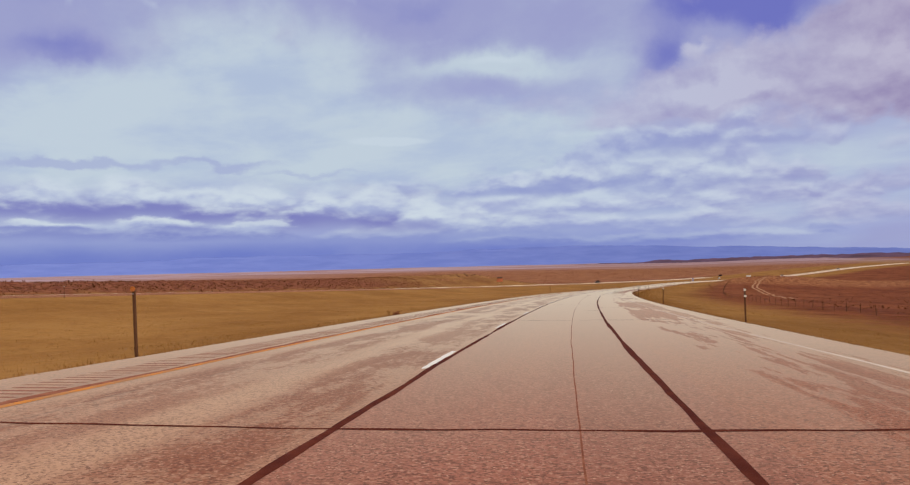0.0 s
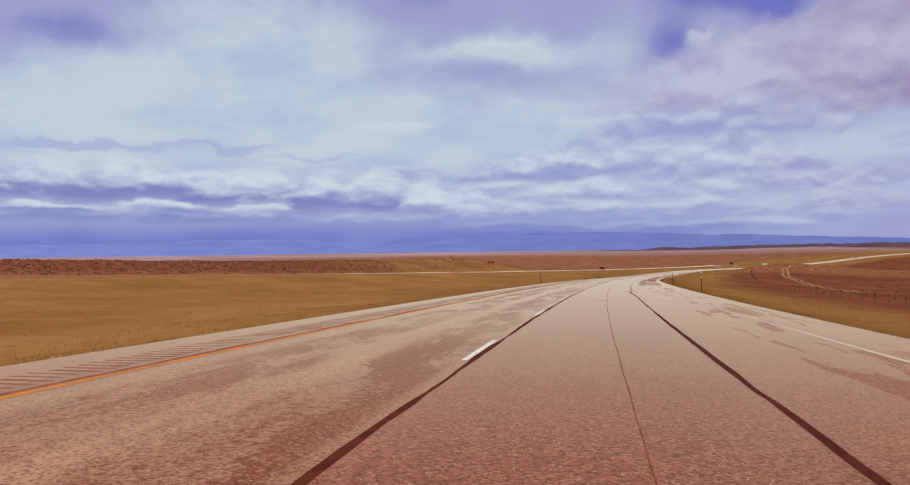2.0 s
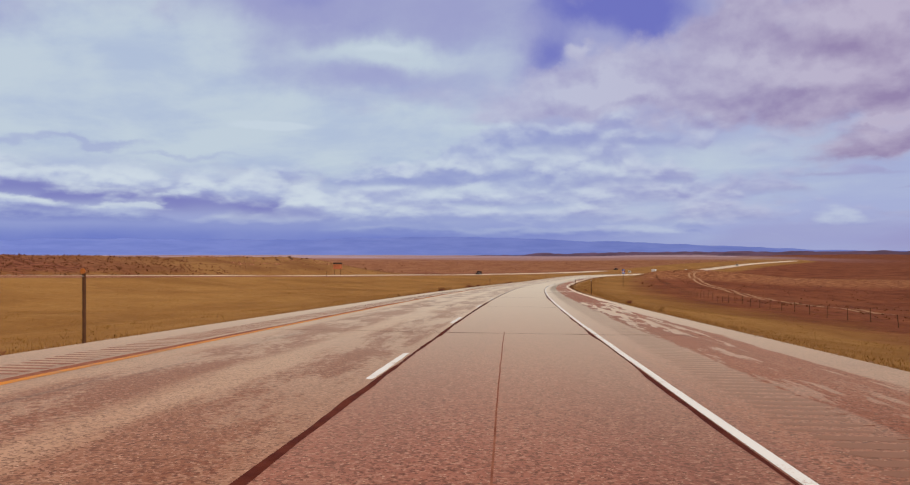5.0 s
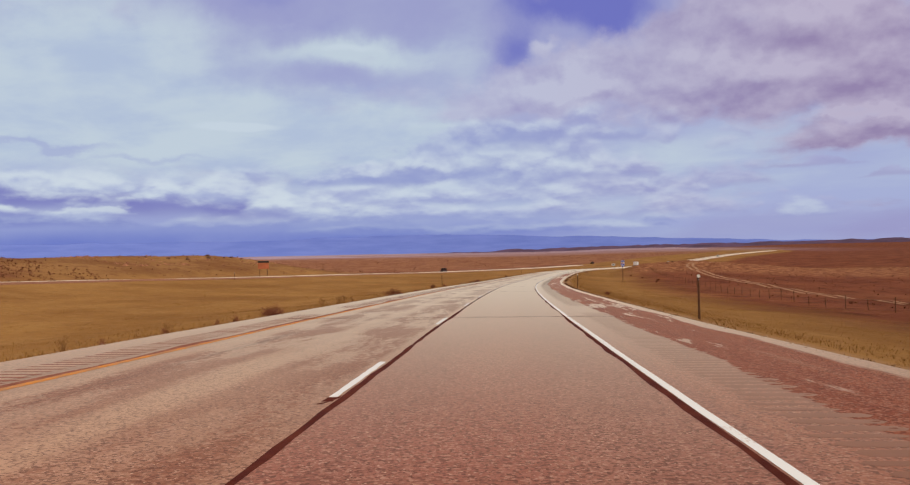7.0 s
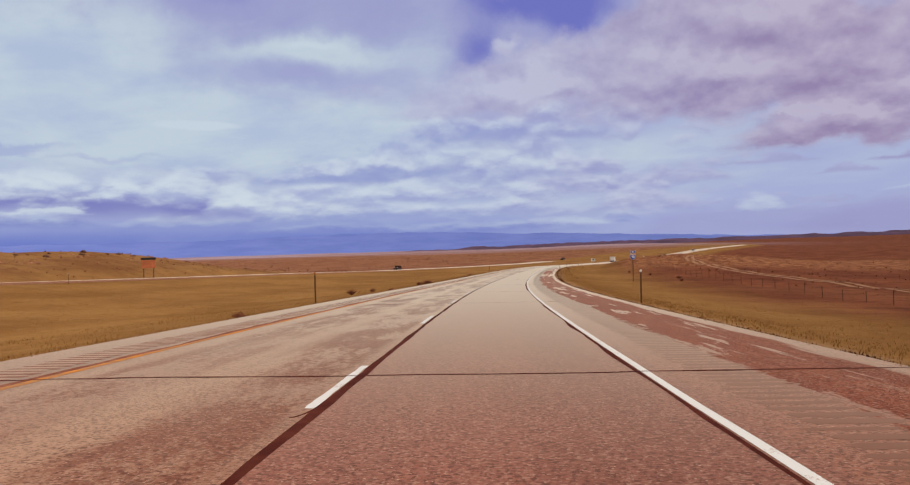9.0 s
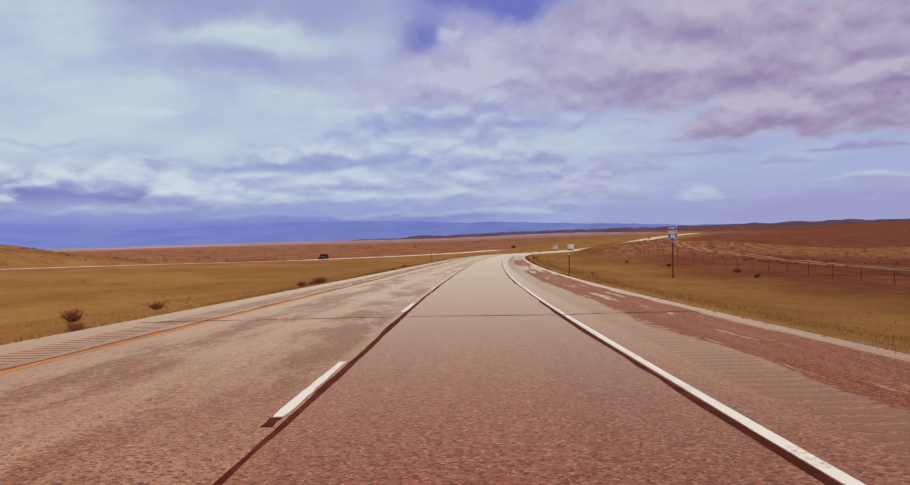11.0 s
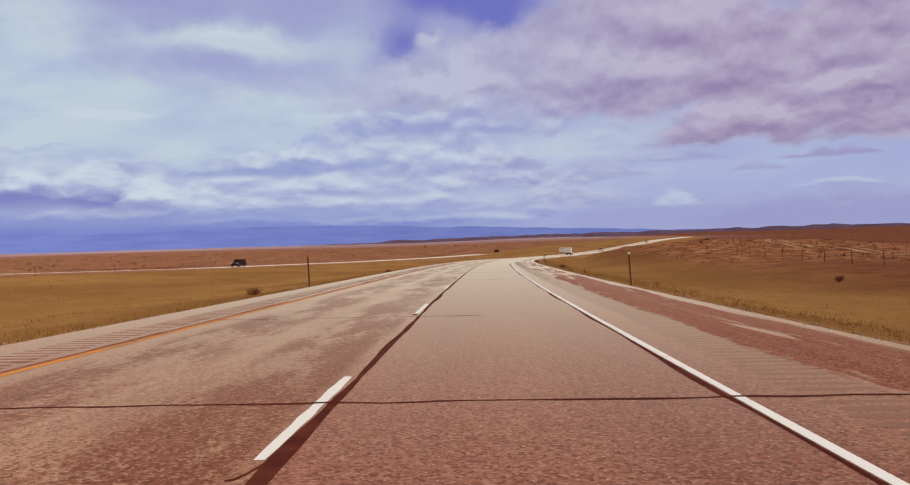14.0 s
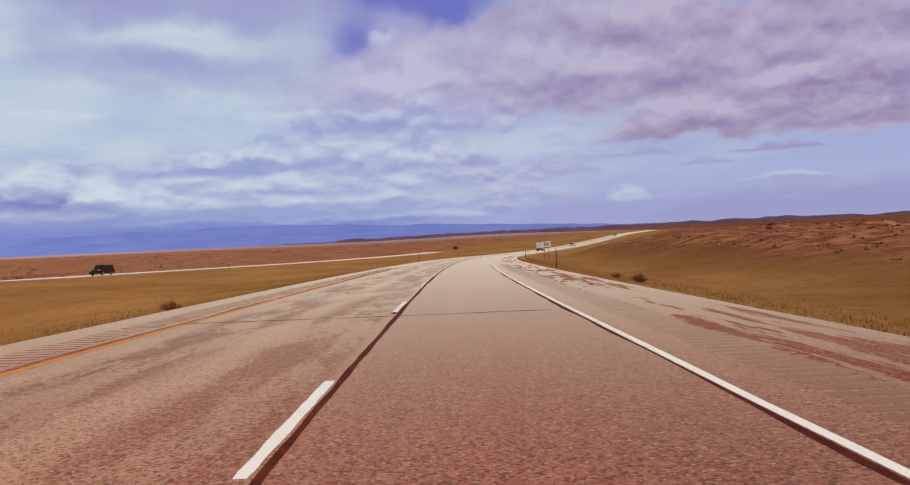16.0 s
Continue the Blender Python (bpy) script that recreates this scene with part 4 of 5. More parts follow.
def rumble(name, s0, s1, u0, u1, wide, mat):
    """Milled grooves across the shoulder, one every 0.3 m: flat strips, their shade put into the colour."""
    s = np.arange(s0, s1, 0.3)
    verts, faces = [], []
    for k, c in enumerate(s):
        gap = float(rough(np.array(c / 0.3), np.array(3.0), 16))
        if rough(np.array(c / 14.0), np.array(1.0), 17) < -0.93:
            continue
        a, b = u0 + 0.07 * gap, u1 + 0.09 * gap
        half = wide * (1 + 0.35 * gap)
        ring = [(c - half, a + 0.05), (c - half, b - 0.05), (c, b + 0.03), (c + half, b - 0.05), (c + half, a + 0.05), (c, a - 0.03)]
        i = len(verts)
        for sv, uv in ring:
            verts.append(tuple(on_road(sv, uv, 0.0014)))
        faces.append(tuple(range(i, i + 6)))
    return tagged(mesh_object(name, verts, faces, mat, road), kind="stuff")


rumble("rumble_strip", -2, 470, -5.25, -4.5, 0.055, GROOVE)
rumble("rumble_strip", 132, 470, 4.05, 4.80, 0.08, SOFT_GROOVE)


def groove_ends(s0, s1, u):
    """Flat dark marks painted as shade where the milled grooves run out."""
    verts, faces = [], []
    for c in np.arange(s0, s1, 0.3):
        wear = float(rough(np.array(c / 2.0), np.array(2.0), 51) + 0.7 * rough(np.array(c / 0.3), np.array(5.0), 52))
        if wear < 0.1:
            continue
        i = len(verts)
        long, wide = 0.05 + 0.10 * min(wear, 1.0), 0.022
        for a, b in ((-wide, 0.0), (-0.3 * wide, -long), (0.6 * wide, -0.5 * long), (wide, 0.25 * long), (0.0, 0.4 * long)):
            verts.append(tuple(on_road(c + a, u + b, 0.0026)))
        faces.append(tuple(range(i, i + 5)))
    return tagged(mesh_object("groove_end_shade", verts, faces, STAIN_SHADE, road), kind="stuff")


groove_ends(132, 470, 4.80)
groove_ends(0, 470, -4.55)


def field_track():
    """Two wheel ruts that come up the valley side and double back behind the mound."""
    ob = tagged(new("field_track"), "pale two-rut dirt track through red-brown sage", "track", kind="structure")
    k = np.linspace(0, 1, 150)
    knots = np.array((0.0, 0.16, 0.27, 0.35, 0.46, 0.60, 0.71, 0.76, 0.80, 0.84, 0.90, 1.0))
    s = np.interp(k, knots, (235, 300, 340, 365, 400, 445, 478, 489, 496, 500, 503, 506))
    u = np.interp(k, knots, (47, 46.5, 44.5, 42.5, 42.5, 42.5, 43, 45, 50, 57, 68, 90)) + 0.6 * rough(s / 25, s * 0, 18)
    s, u = (np.convolve(np.pad(a, 4, mode="edge"), np.ones(9) / 9, mode="valid") for a in (s, u))
    ds, du = np.gradient(s), np.gradient(u)
    size = np.hypot(ds, du)
    for side in (-0.95, 0.95):
        edge = []
        for half in (-0.42, 0.0, 0.42):
            w = side + half
            a, b = s - du / size * w, u + ds / size * w
            x, y = plan(a, b)
            edge.append(np.stack((x, y, ground_z(a, b) + 0.05), -1))
        verts = np.stack(edge, 1).reshape(-1, 3)
        faces = [(3 * r + c, 3 * r + c + 1, 3 * r + c + 4, 3 * r + c + 3) for r in range(len(s) - 1) for c in range(2)]
        mesh_object("wheel_rut", verts.tolist(), faces, TRACK, ob, shade=True)
    return ob


field_track()


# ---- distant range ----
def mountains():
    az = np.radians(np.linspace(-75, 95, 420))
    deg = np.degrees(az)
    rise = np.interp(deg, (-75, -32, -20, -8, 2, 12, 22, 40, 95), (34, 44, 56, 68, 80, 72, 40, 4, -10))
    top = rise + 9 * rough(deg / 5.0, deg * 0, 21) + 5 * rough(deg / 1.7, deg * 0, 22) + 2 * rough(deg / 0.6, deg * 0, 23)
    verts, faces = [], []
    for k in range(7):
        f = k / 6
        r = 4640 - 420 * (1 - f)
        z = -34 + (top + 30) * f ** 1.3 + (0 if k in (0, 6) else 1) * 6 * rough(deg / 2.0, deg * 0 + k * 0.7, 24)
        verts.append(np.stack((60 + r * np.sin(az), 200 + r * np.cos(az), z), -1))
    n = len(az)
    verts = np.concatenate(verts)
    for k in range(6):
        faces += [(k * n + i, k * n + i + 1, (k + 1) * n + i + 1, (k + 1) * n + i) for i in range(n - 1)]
    return tagged(mesh_object("backdrop", verts.tolist(), faces, MOUNTAIN, shade=True), "long haze-blue mountain range under rain cloud", "mountains", kind="structure")


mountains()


def far_ridge():
    """Low dark hills on the skyline beyond the red-brown land."""
    deg = np.linspace(6, 80, 240)
    az = np.radians(deg)
    crest = np.interp(deg, (6, 9, 14, 20, 30, 45, 80), (-36, -25, -14, -7, -2, 1, 3)) + 3.0 * rough(deg / 3.4, deg * 0, 25) + 3.0 * rough(deg / 1.1, deg * 0, 26) + 2.2 * rough(deg / 0.4, deg * 0, 27)
    verts = [np.stack((3300 * np.sin(az) * k, 200 + 3300 * np.cos(az) * k, crest * f - 60 * (1 - f)), -1) for k, f in ((0.9, 0.0), (0.95, 0.55), (0.98, 0.85), (1.0, 1.0))]
    n = len(deg)
    faces = [(k * n + i, k * n + i + 1, (k + 1) * n + i + 1, (k + 1) * n + i) for k in range(3) for i in range(n - 1)]
    return tagged(mesh_object("backdrop_ridge", np.concatenate(verts).tolist(), faces, RIDGE, shade=True), "low mauve-brown hills along the horizon", "hills", kind="structure")


far_ridge()

# ---- roadside posts ----
def delineator(height, mat, reflectors, label):
    ob = tagged(new("delineator_post"), label, "post", "posts along the highway")
    bm = prism(((-0.033, 0.0), (-0.033, 0.025), (-0.016, 0.008), (0.016, 0.008), (0.033, 0.025), (0.033, 0.0), (0.018, -0.012), (-0.018, -0.012)), 1.0)
    for v in bm.verts:   # a folded channel, stood upright
        v.co = Vector((v.co.y, v.co.z, (v.co.x + 0.5) * (height + 0.5) - 0.5))
    part("channel", bm, RUST, ob)
    for z in reflectors:
        bm = drum(0.055, 0.018, 0, -0.03, height - z, "Y", 14, 0.004)
        part("reflector", bm, mat, ob)
    part("bolt", drum(0.012, 0.03, 0, -0.028, height - reflectors[0] - 0.10, "Y", 8), STEEL, ob)
    return ob


white_post = delineator(1.42, REFLECTOR, (0.05,), "rusty steel post with a white reflector beside the shoulder")
double_post = delineator(1.5, REFLECTOR, (0.05, 0.30), "rusty steel post with two white reflectors beside the shoulder")
amber_post = delineator(1.6, AMBER, (0.05,), "rusty steel post with an amber reflector on the median edge")
placed = set()
for s, u, kind, lean in ((39.7, 9.1, double_post, 0.0), (75.5, 8.9, white_post, 1.0), (112.0, 8.0, double_post, -1.5), (142.3, 7.6, white_post, -0.6), (206.2, 7.75, white_post, -0.5), (264.2, 7.8, white_post, 0.4),
                         (330.9, 7.35, white_post, 1.2), (388.4, 7.55, white_post, -3.0), (460, 7.9, white_post, 0.0), (525, 8.2, white_post, 0.0),
                         (21.2, -6.65, amber_post, -1.5), (145.4, -6.75, amber_post, -0.5), (266.4, -6.7, amber_post, 0.0), (389.9, -6.5, amber_post, -2.0), (514, -6.8, amber_post, 0.0)):
    m = Matrix.Translation(spot(s, u)) @ pose(0, 0, 0, 0, lean, heading(s))
    if kind in placed:
        copy_thing(kind, m)
    else:
        kind.matrix_basis = m
        placed.add(kind)
for s in (90, 211, 332, 455, 575):
    tagged(copy_thing(white_post, Matrix.Translation(spot(s, -59.3)) @ pose(0, 0, 0, 0, 0, heading(s))), "rusty steel post beside the opposite carriageway")


# ---- route marker ----
def lettering(name, text, size, x, y, z, mat, parent, wide=1.0):
    cu = bpy.data.curves.new(name, "FONT")
    cu.body, cu.size, cu.align_x, cu.align_y, cu.extrude, cu.offset = text, size, "CENTER", "CENTER", 0.002, 0.008
    tmp = bpy.data.objects.new(name, cu)
    scene.collection.objects.link(tmp)
    me = bpy.data.meshes.new_from_object(tmp.evaluated_get(bpy.context.evaluated_depsgraph_get()))
    bpy.data.objects.remove(tmp)
    me.materials.clear()
    me.materials.append(mat)
    ob = new(name, me)
    ob.parent = parent
    ob.matrix_basis = pose(x, y, z, 90, 0, 0) @ Matrix.Diagonal((wide, 1, 1, 1))
    return ob


def shield_outline(w, h):
    right = [(0.0, -0.5), (0.16, -0.44), (0.31, -0.31), (0.43, -0.10), (0.49, 0.10), (0.49, 0.26), (0.42, 0.47), (0.34, 0.50), (0.21, 0.46), (0.11, 0.45), (0.0, 0.48)]
    pts = right + [(-a, b) for a, b in right[-2:0:-1]]
    return [(a * w, b * h) for a, b in pts]


def route_marker():
    ob = tagged(new("route_sign"), "blue and red route shield under a plate, wooden post", "road sign")
    part("post", box(0.12, 0.11, 4.6, 0, 0.085, -0.6, 0.012), WOOD, ob, "weathered wooden post")
    shield = part("shield", prism([(a, b + 4.05) for a, b in shield_outline(0.88, 0.94)], 0.006, 0.0, 0, "Y"), WHITE_SHEET, ob, "white-edged shield")
    field = [(a, b + 4.05) for a, b in shield_outline(0.81, 0.87)]
    part("blue_field", prism([(a, min(z, 4.27)) for a, z in field], 0.005, -0.0075, 0, "Y"), BLUE_SHEET, shield)
    part("red_band", box(0.70, 0.005, 0.15, 0, -0.0075, 4.31, 0.0), RED_SHEET, shield)
    part("print_bar", box(0.54, 0.003, 0.055, 0, -0.0125, 4.355), WHITE_SHEET, shield)
    lettering("numerals", "90", 0.50, 0, -0.0125, 3.99, WHITE_SHEET, shield, 0.92)
    plate = part("plate", box(0.72, 0.006, 0.38, 0, 0, 4.57, 0.0), WHITE_SHEET, ob)
    part("plate_field", box(0.68, 0.005, 0.34, 0, -0.0075, 4.59, 0.0), BLUE_SHEET, plate)
    lettering("letters", "WEST", 0.23, 0, -0.0125, 4.755, WHITE_SHEET, plate, 0.80)
    for z in (3.75, 4.35, 4.78):
        part("bolt", drum(0.014, 0.03, 0.0, -0.012, z, "Y", 8), STEEL, ob)
    return ob


marker = route_marker()
marker.matrix_basis = Matrix.Translation(spot(350.6, 18.3, -0.37)) @ pose(0, 0, 0, 0, 0.6, heading(350.6) + 4)


def guide_sign():
    ob = tagged(new("guide_sign"), "white rectangular road sign with dark print on two posts", "road sign")
    for x in (-0.45, 0.45):
        part("post", box(0.09, 0.09, 4.3, x, 0.07, -0.6, 0.01), WOOD, ob)
    panel = part("panel", box(1.75, 0.02, 1.2, 0, 0, 2.3, 0.006), WHITE_SHEET, ob)
    for z, w in ((3.25, 1.3), (3.0, 1.45), (2.75, 1.1), (2.5, 1.3)):
        part("print_bar", box(w, 0.004, 0.11, 0, -0.013, z), BLACK, panel)
    return ob


guide_sign().matrix_basis = Matrix.Translation(spot(548, 12.0, 0.25)) @ pose(0, 0, 0, 0, 0, heading(548) + 8) @ Matrix.Scale(0.85, 4)


def back_sign():
    """A large sign for the other carriageway, seen from its back."""
    ob = tagged(new("guide_sign"), "rust-red sign with a dark top board by the opposite carriageway", "road sign")
    for x in (-0.85, 0.85):
        part("post", box(0.13, 0.13, 4.6, x, 0.09, -0.7, 0.015), WOOD, ob)
    for z in (2.15, 2.62, 3.09):
        part("slat", box(2.5, 0.04, 0.45, 0, 0, z, 0.008), RUST_PANEL, ob)
    part("board", box(2.6, 0.06, 0.42, 0, -0.01, 3.58, 0.015), BLACK, ob, "dark weathered top board")
    return ob


back_sign().matrix_basis = Matrix.Translation(spot(381, -74.8)) @ pose(0, 0, 0, 0, 0, heading(381) + 12) @ Matrix.Scale(1.15, 4)


# ---- fence ----
def fence():
    ob = tagged(new("fence"), "wire range fence on thin wooden posts", "fence")
    me = None
    places = []
    for k, s in enumerate(np.arange(92, 452, 5.0)):
        u = 30.0 + 0.8 * math.sin(s / 40)
        places.append(spot(s, u))
        if me is None:
            made = part("fence_post", drum(0.032, 1.5, 0, 0, 0.30, "Z", 7, 0.008), WOOD, ob)
            me = made.data
        else:
            made = new("fence_post", me)
            made.parent = ob
        made.matrix_basis = Matrix.Translation(places[-1]) @ pose(0, 0, 0, random.uniform(-4, 4), random.uniform(-4, 4), random.uniform(0, 360)) @ Matrix.Diagonal((1, 1, random.uniform(0.85, 1.12), 1))
    for h in (0.35, 0.62, 0.9):
        verts, faces = [], []
        for p in places:
            verts += [(p.x, p.y, p.z + h - 0.003), (p.x, p.y, p.z + h + 0.003), (p.x + 0.006, p.y, p.z + h)]
        for i in range(len(places) - 1):
            a, b = 3 * i, 3 * i + 3
            faces += [(a, a + 1, b + 1, b), (a + 1, a + 2, b + 2, b + 1), (a + 2, a, b, b + 2)]
        mesh_object("wire", verts, faces, RUST, ob)
    return ob


fence()


# ---- vehicles ----
def wheel(parent, x, y, r, w=0.24):
    tyre = part("wheel", drum(r, w, x, y, r, "X", 20, 0.03), RUBBER, parent)
    part("rim", drum(r * 0.58, w + 0.02, x, y, r, "X", 14, 0.01), STEEL, tyre)


def lower_body(length, width, base, waist, bonnet, mat, parent, nose=0.25):
    """A car body to the waist line; it faces -y."""
    h = length / 2
    pts = [(-h, base + 0.1), (-h + 0.05, base), (h - 0.05, base), (h, base + 0.12), (h - 0.02, waist - 0.05), (h - 0.12, waist), (-h + bonnet, waist), (-h + nose, waist - 0.12), (-h + 0.02, waist - 0.28)]
    return part("body", prism(pts, width, 0, 0.05), mat, parent)


def cabin(y0, y1, waist, roof, width, rake0, rake1, mat, parent):
    pts = [(y0, waist - 0.01), (y1, waist - 0.01), (y1 - rake1, roof), (y0 + rake0, roof)]
    shell = part("cabin", prism(pts, width, 0, 0.06), mat, parent)
    t = (roof - waist)
    for side in (-1, 1):
        bm = bmesh.new()
        x = side * (width / 2 + 0.004)
        quad = [(y0 + 0.12 + rake0 * 0.12, waist + 0.06), (y1 - 0.10 - rake1 * 0.12, waist + 0.06), (y1 - rake1 * 0.85 - 0.10, waist + t * 0.86), (y0 + rake0 * 0.88 + 0.12, waist + t * 0.86)]
        vs = [bm.verts.new((x, a, z)) for a, z in quad]
        bm.faces.new(vs)
        part("side_window", bm, CAR_GLASS, shell)
    for y, rk, sign in ((y0, rake0, 1), (y1, rake1, -1)):
        bm = bmesh.new()
        w = width / 2 - 0.12
        off = -sign * 0.012
        vs = [bm.verts.new(p) for p in ((-w, y + sign * rk * 0.1 + off, waist + t * 0.1), (w, y + sign * rk * 0.1 + off, waist + t * 0.1), (w, y + sign * rk * 0.9 + off, waist + t * 0.9), (-w, y + sign * rk * 0.9 + off, waist + t * 0.9))]
        bm.faces.new(vs)
        part("windscreen", bm, CAR_GLASS, shell)
    return shell


def lights(length, width, z, parent):
    for x in (-width / 2 + 0.22, width / 2 - 0.22):
        part("headlight", box(0.30, 0.05, 0.16, x, -length / 2 - 0.005, z, 0.015), LAMP, parent)
        part("tail_light", box(0.20, 0.05, 0.26, x, length / 2 + 0.0, z, 0.015), RED_LAMP, parent)


def sport_utility(mat, label):
    ob = tagged(new("car"), label, "car", "vehicles on the highway")
    lower_body(4.9, 1.92, 0.32, 1.05, 1.35, mat, ob)
    cabin(-1.15, 2.40, 1.05, 1.78, 1.70, 0.55, 0.25, mat, ob)
    lights(4.9, 1.92, 0.80, ob)
    part("bumper", box(1.86, 0.12, 0.22, 0, -2.47, 0.38, 0.03), BLACK, ob)
    part("grille", box(0.9, 0.05, 0.2, 0, -2.46, 0.68, 0.01), BLACK, ob)
    for x in (-0.84, 0.84):
        for y in (-1.5, 1.45):
            wheel(ob, x, y, 0.38)
    return ob


def box_truck():
    ob = tagged(new("truck"), "white box truck far along the curving highway", "truck", "vehicles on the highway")
    part("cargo_box", box(2.3, 4.6, 2.2, 0, 1.2, 0.95, 0.05), CAR_WHITE, ob)
    part("rear_door", box(2.0, 0.03, 1.85, 0, 3.515, 1.1, 0.01), WHITE_SHEET, ob)
    part("chassis", box(1.0, 6.6, 0.3, 0, 0.2, 0.62, 0.03), BLACK, ob)
    part("cab", prism(((-3.1, 0.5), (-1.2, 0.5), (-1.2, 2.25), (-1.95, 2.25), (-2.4, 1.45), (-3.1, 1.3)), 2.0, 0, 0.06), CAR_WHITE, ob)
    part("bumper", box(2.2, 0.14, 0.3, 0, 3.55, 0.45, 0.03), BLACK, ob)
    lights(7.1, 2.2, 0.82, ob)
    for x in (-0.9, 0.9):
        for y in (-2.2, 2.2):
            wheel(ob, x, y, 0.42, 0.3)
    return ob


def on_lane(ob, s, u, turned, base=None):
    p = on_road(s, u, 0.002) if base is None else Vector((*map(float, plan(s, u)), float(base(s, u)) + 0.222))
    slope = math.degrees(math.atan(float(np.interp(s, GRADE[:, 0], GRADE[:, 1])) / 100))
    ob.matrix_basis = Matrix.Translation(p) @ pose(0, 0, 0, 0, 0, heading(s)) @ pose(0, 0, 0, slope, 0, 0) @ pose(0, 0, 0, 0, 0, turned)
    return ob


on_lane(box_truck(), 690, 1.75, 180)
on_lane(sport_utility(CAR_WHITE, "white car far ahead on the highway"), 790, 1.75, 180)
on_lane(sport_utility(CAR_DARK, "dark maroon sport utility car on the opposite carriageway"), 534, -64.0, 0, other_base)
on_lane(sport_utility(CAR_DARK, "dark car far off on the opposite carriageway"), 820, -66.0, 0, other_base)
on_lane(sport_utility(CAR_WHITE, "white car climbing the far slope"), 985, 1.75, 180)


# ---- grass and brush ----
def blades(name, s, u, height, spread, count, mat, label, base=ground_z, lean=0.35, width=0.012):
    """Tufts of tapering blades, joined."""
    rng = np.random.default_rng(len(s) + count)
    n = len(s)
    S, U, H = (np.repeat(np.asarray(a, float), count) for a in (s, u, height))
    x, y = plan(S, U)
    z = base(S, U) - 0.03
    a = rng.uniform(0, 2 * math.pi, n * count)
    r = rng.uniform(0, 1, n * count) ** 0.7 * np.repeat(spread, count)
    x, y = x + r * np.cos(a), y + r * np.sin(a)
    H = H * rng.uniform(0.45, 1.1, n * count)
    b = rng.uniform(0, 2 * math.pi, n * count)
    tip = lean * H * rng.uniform(0.2, 1.2, n * count)
    w = width * (0.7 + H) * rng.uniform(0.7, 1.5, n * count)
    px, py = -np.sin(b) * w, np.cos(b) * w
    mx, my = x + np.cos(b) * tip * 0.35, y + np.sin(b) * tip * 0.35
    v = np.stack((np.stack((x - px, y - py, z), -1), np.stack((x + px, y + py, z), -1), np.stack((mx + px * 0.7, my + py * 0.7, z + H * 0.6), -1),
                  np.stack((mx - px * 0.7, my - py * 0.7, z + H * 0.6), -1), np.stack((x + np.cos(b) * tip, y + np.sin(b) * tip, z + H), -1)), 1).reshape(-1, 3)
    k = np.arange(n * count) * 5
    me = bpy.data.meshes.new(name)
    me.vertices.add(len(v))
    me.vertices.foreach_set("co", v.ravel())
    quads, tris = np.stack((k, k + 1, k + 2, k + 3), -1).ravel(), np.stack((k + 3, k + 2, k + 4), -1).ravel()
    me.loops.add(len(quads) + len(tris))
    me.loops.foreach_set("vertex_index", np.concatenate((quads, tris)))
    m = n * count
    me.polygons.add(2 * m)
    me.polygons.foreach_set("loop_start", np.concatenate((np.arange(m) * 4, 4 * m + np.arange(m) * 3)))
    me.update(calc_edges=True)
    me.validate()
    me.materials.append(mat)
    return tagged(new(name, me), label, "grass", kind="stuff")


rng = np.random.default_rng(5)


def scatter(n, s0, s1, edge, reach, side, power=1.0):
    s = rng.uniform(s0, s1, n)
    keep = rough(s / 2.5, s * 0 + side * 7, 31) * 0.5 + rough(s / 11, s * 0 + side, 32) > rng.uniform(-1.0, 0.6, n)
    s = s[keep]
    u = edge(s) + side * reach * rng.uniform(0, 1, len(s)) ** power
    return s, u


s, u = scatter(9000, -4, 480, lambda s: s * 0 - 6.45 - 0.35 * rough(s / 1.7, s * 0, 33), 4.0, -1, 1.8)
blades("verge_grass", s, u, 0.06 + 0.20 * rng.uniform(0, 1, len(s)) ** 3, np.full(len(s), 0.2), 9, STRAW, "tall dry grass along the median edge")
s, u = scatter(8000, -4, 520, lambda s: pavement_right(s) + 0.55 + 0.35 * rough(s / 1.7, s * 0, 34), 5.0, 1, 1.8)
blades("verge_grass", s, u, 0.04 + 0.11 * rng.uniform(0, 1, len(s)) ** 2, np.full(len(s), 0.2), 10, STRAW, "tall dry grass along the shoulder", lean=0.7, width=0.008)
s, u = rng.uniform(0, 520, 46000), -7.2 - 46 * rng.uniform(0, 1, 46000) ** 1.7
blades("median_grass", s, u, rng.uniform(0.05, 0.15, len(s)), np.full(len(s), 0.5), 7, STRAW, "short olive grass across the median", lean=0.7, width=0.011)
s, u = rng.uniform(0, 540, 36000), 8.2 + 24 * rng.uniform(0, 1, 36000) ** 1.6
blades("field_grass", s, u, rng.uniform(0.04, 0.10, len(s)), np.full(len(s), 0.5), 8, STRAW, "short dry grass between shoulder and fence", lean=0.8, width=0.008)


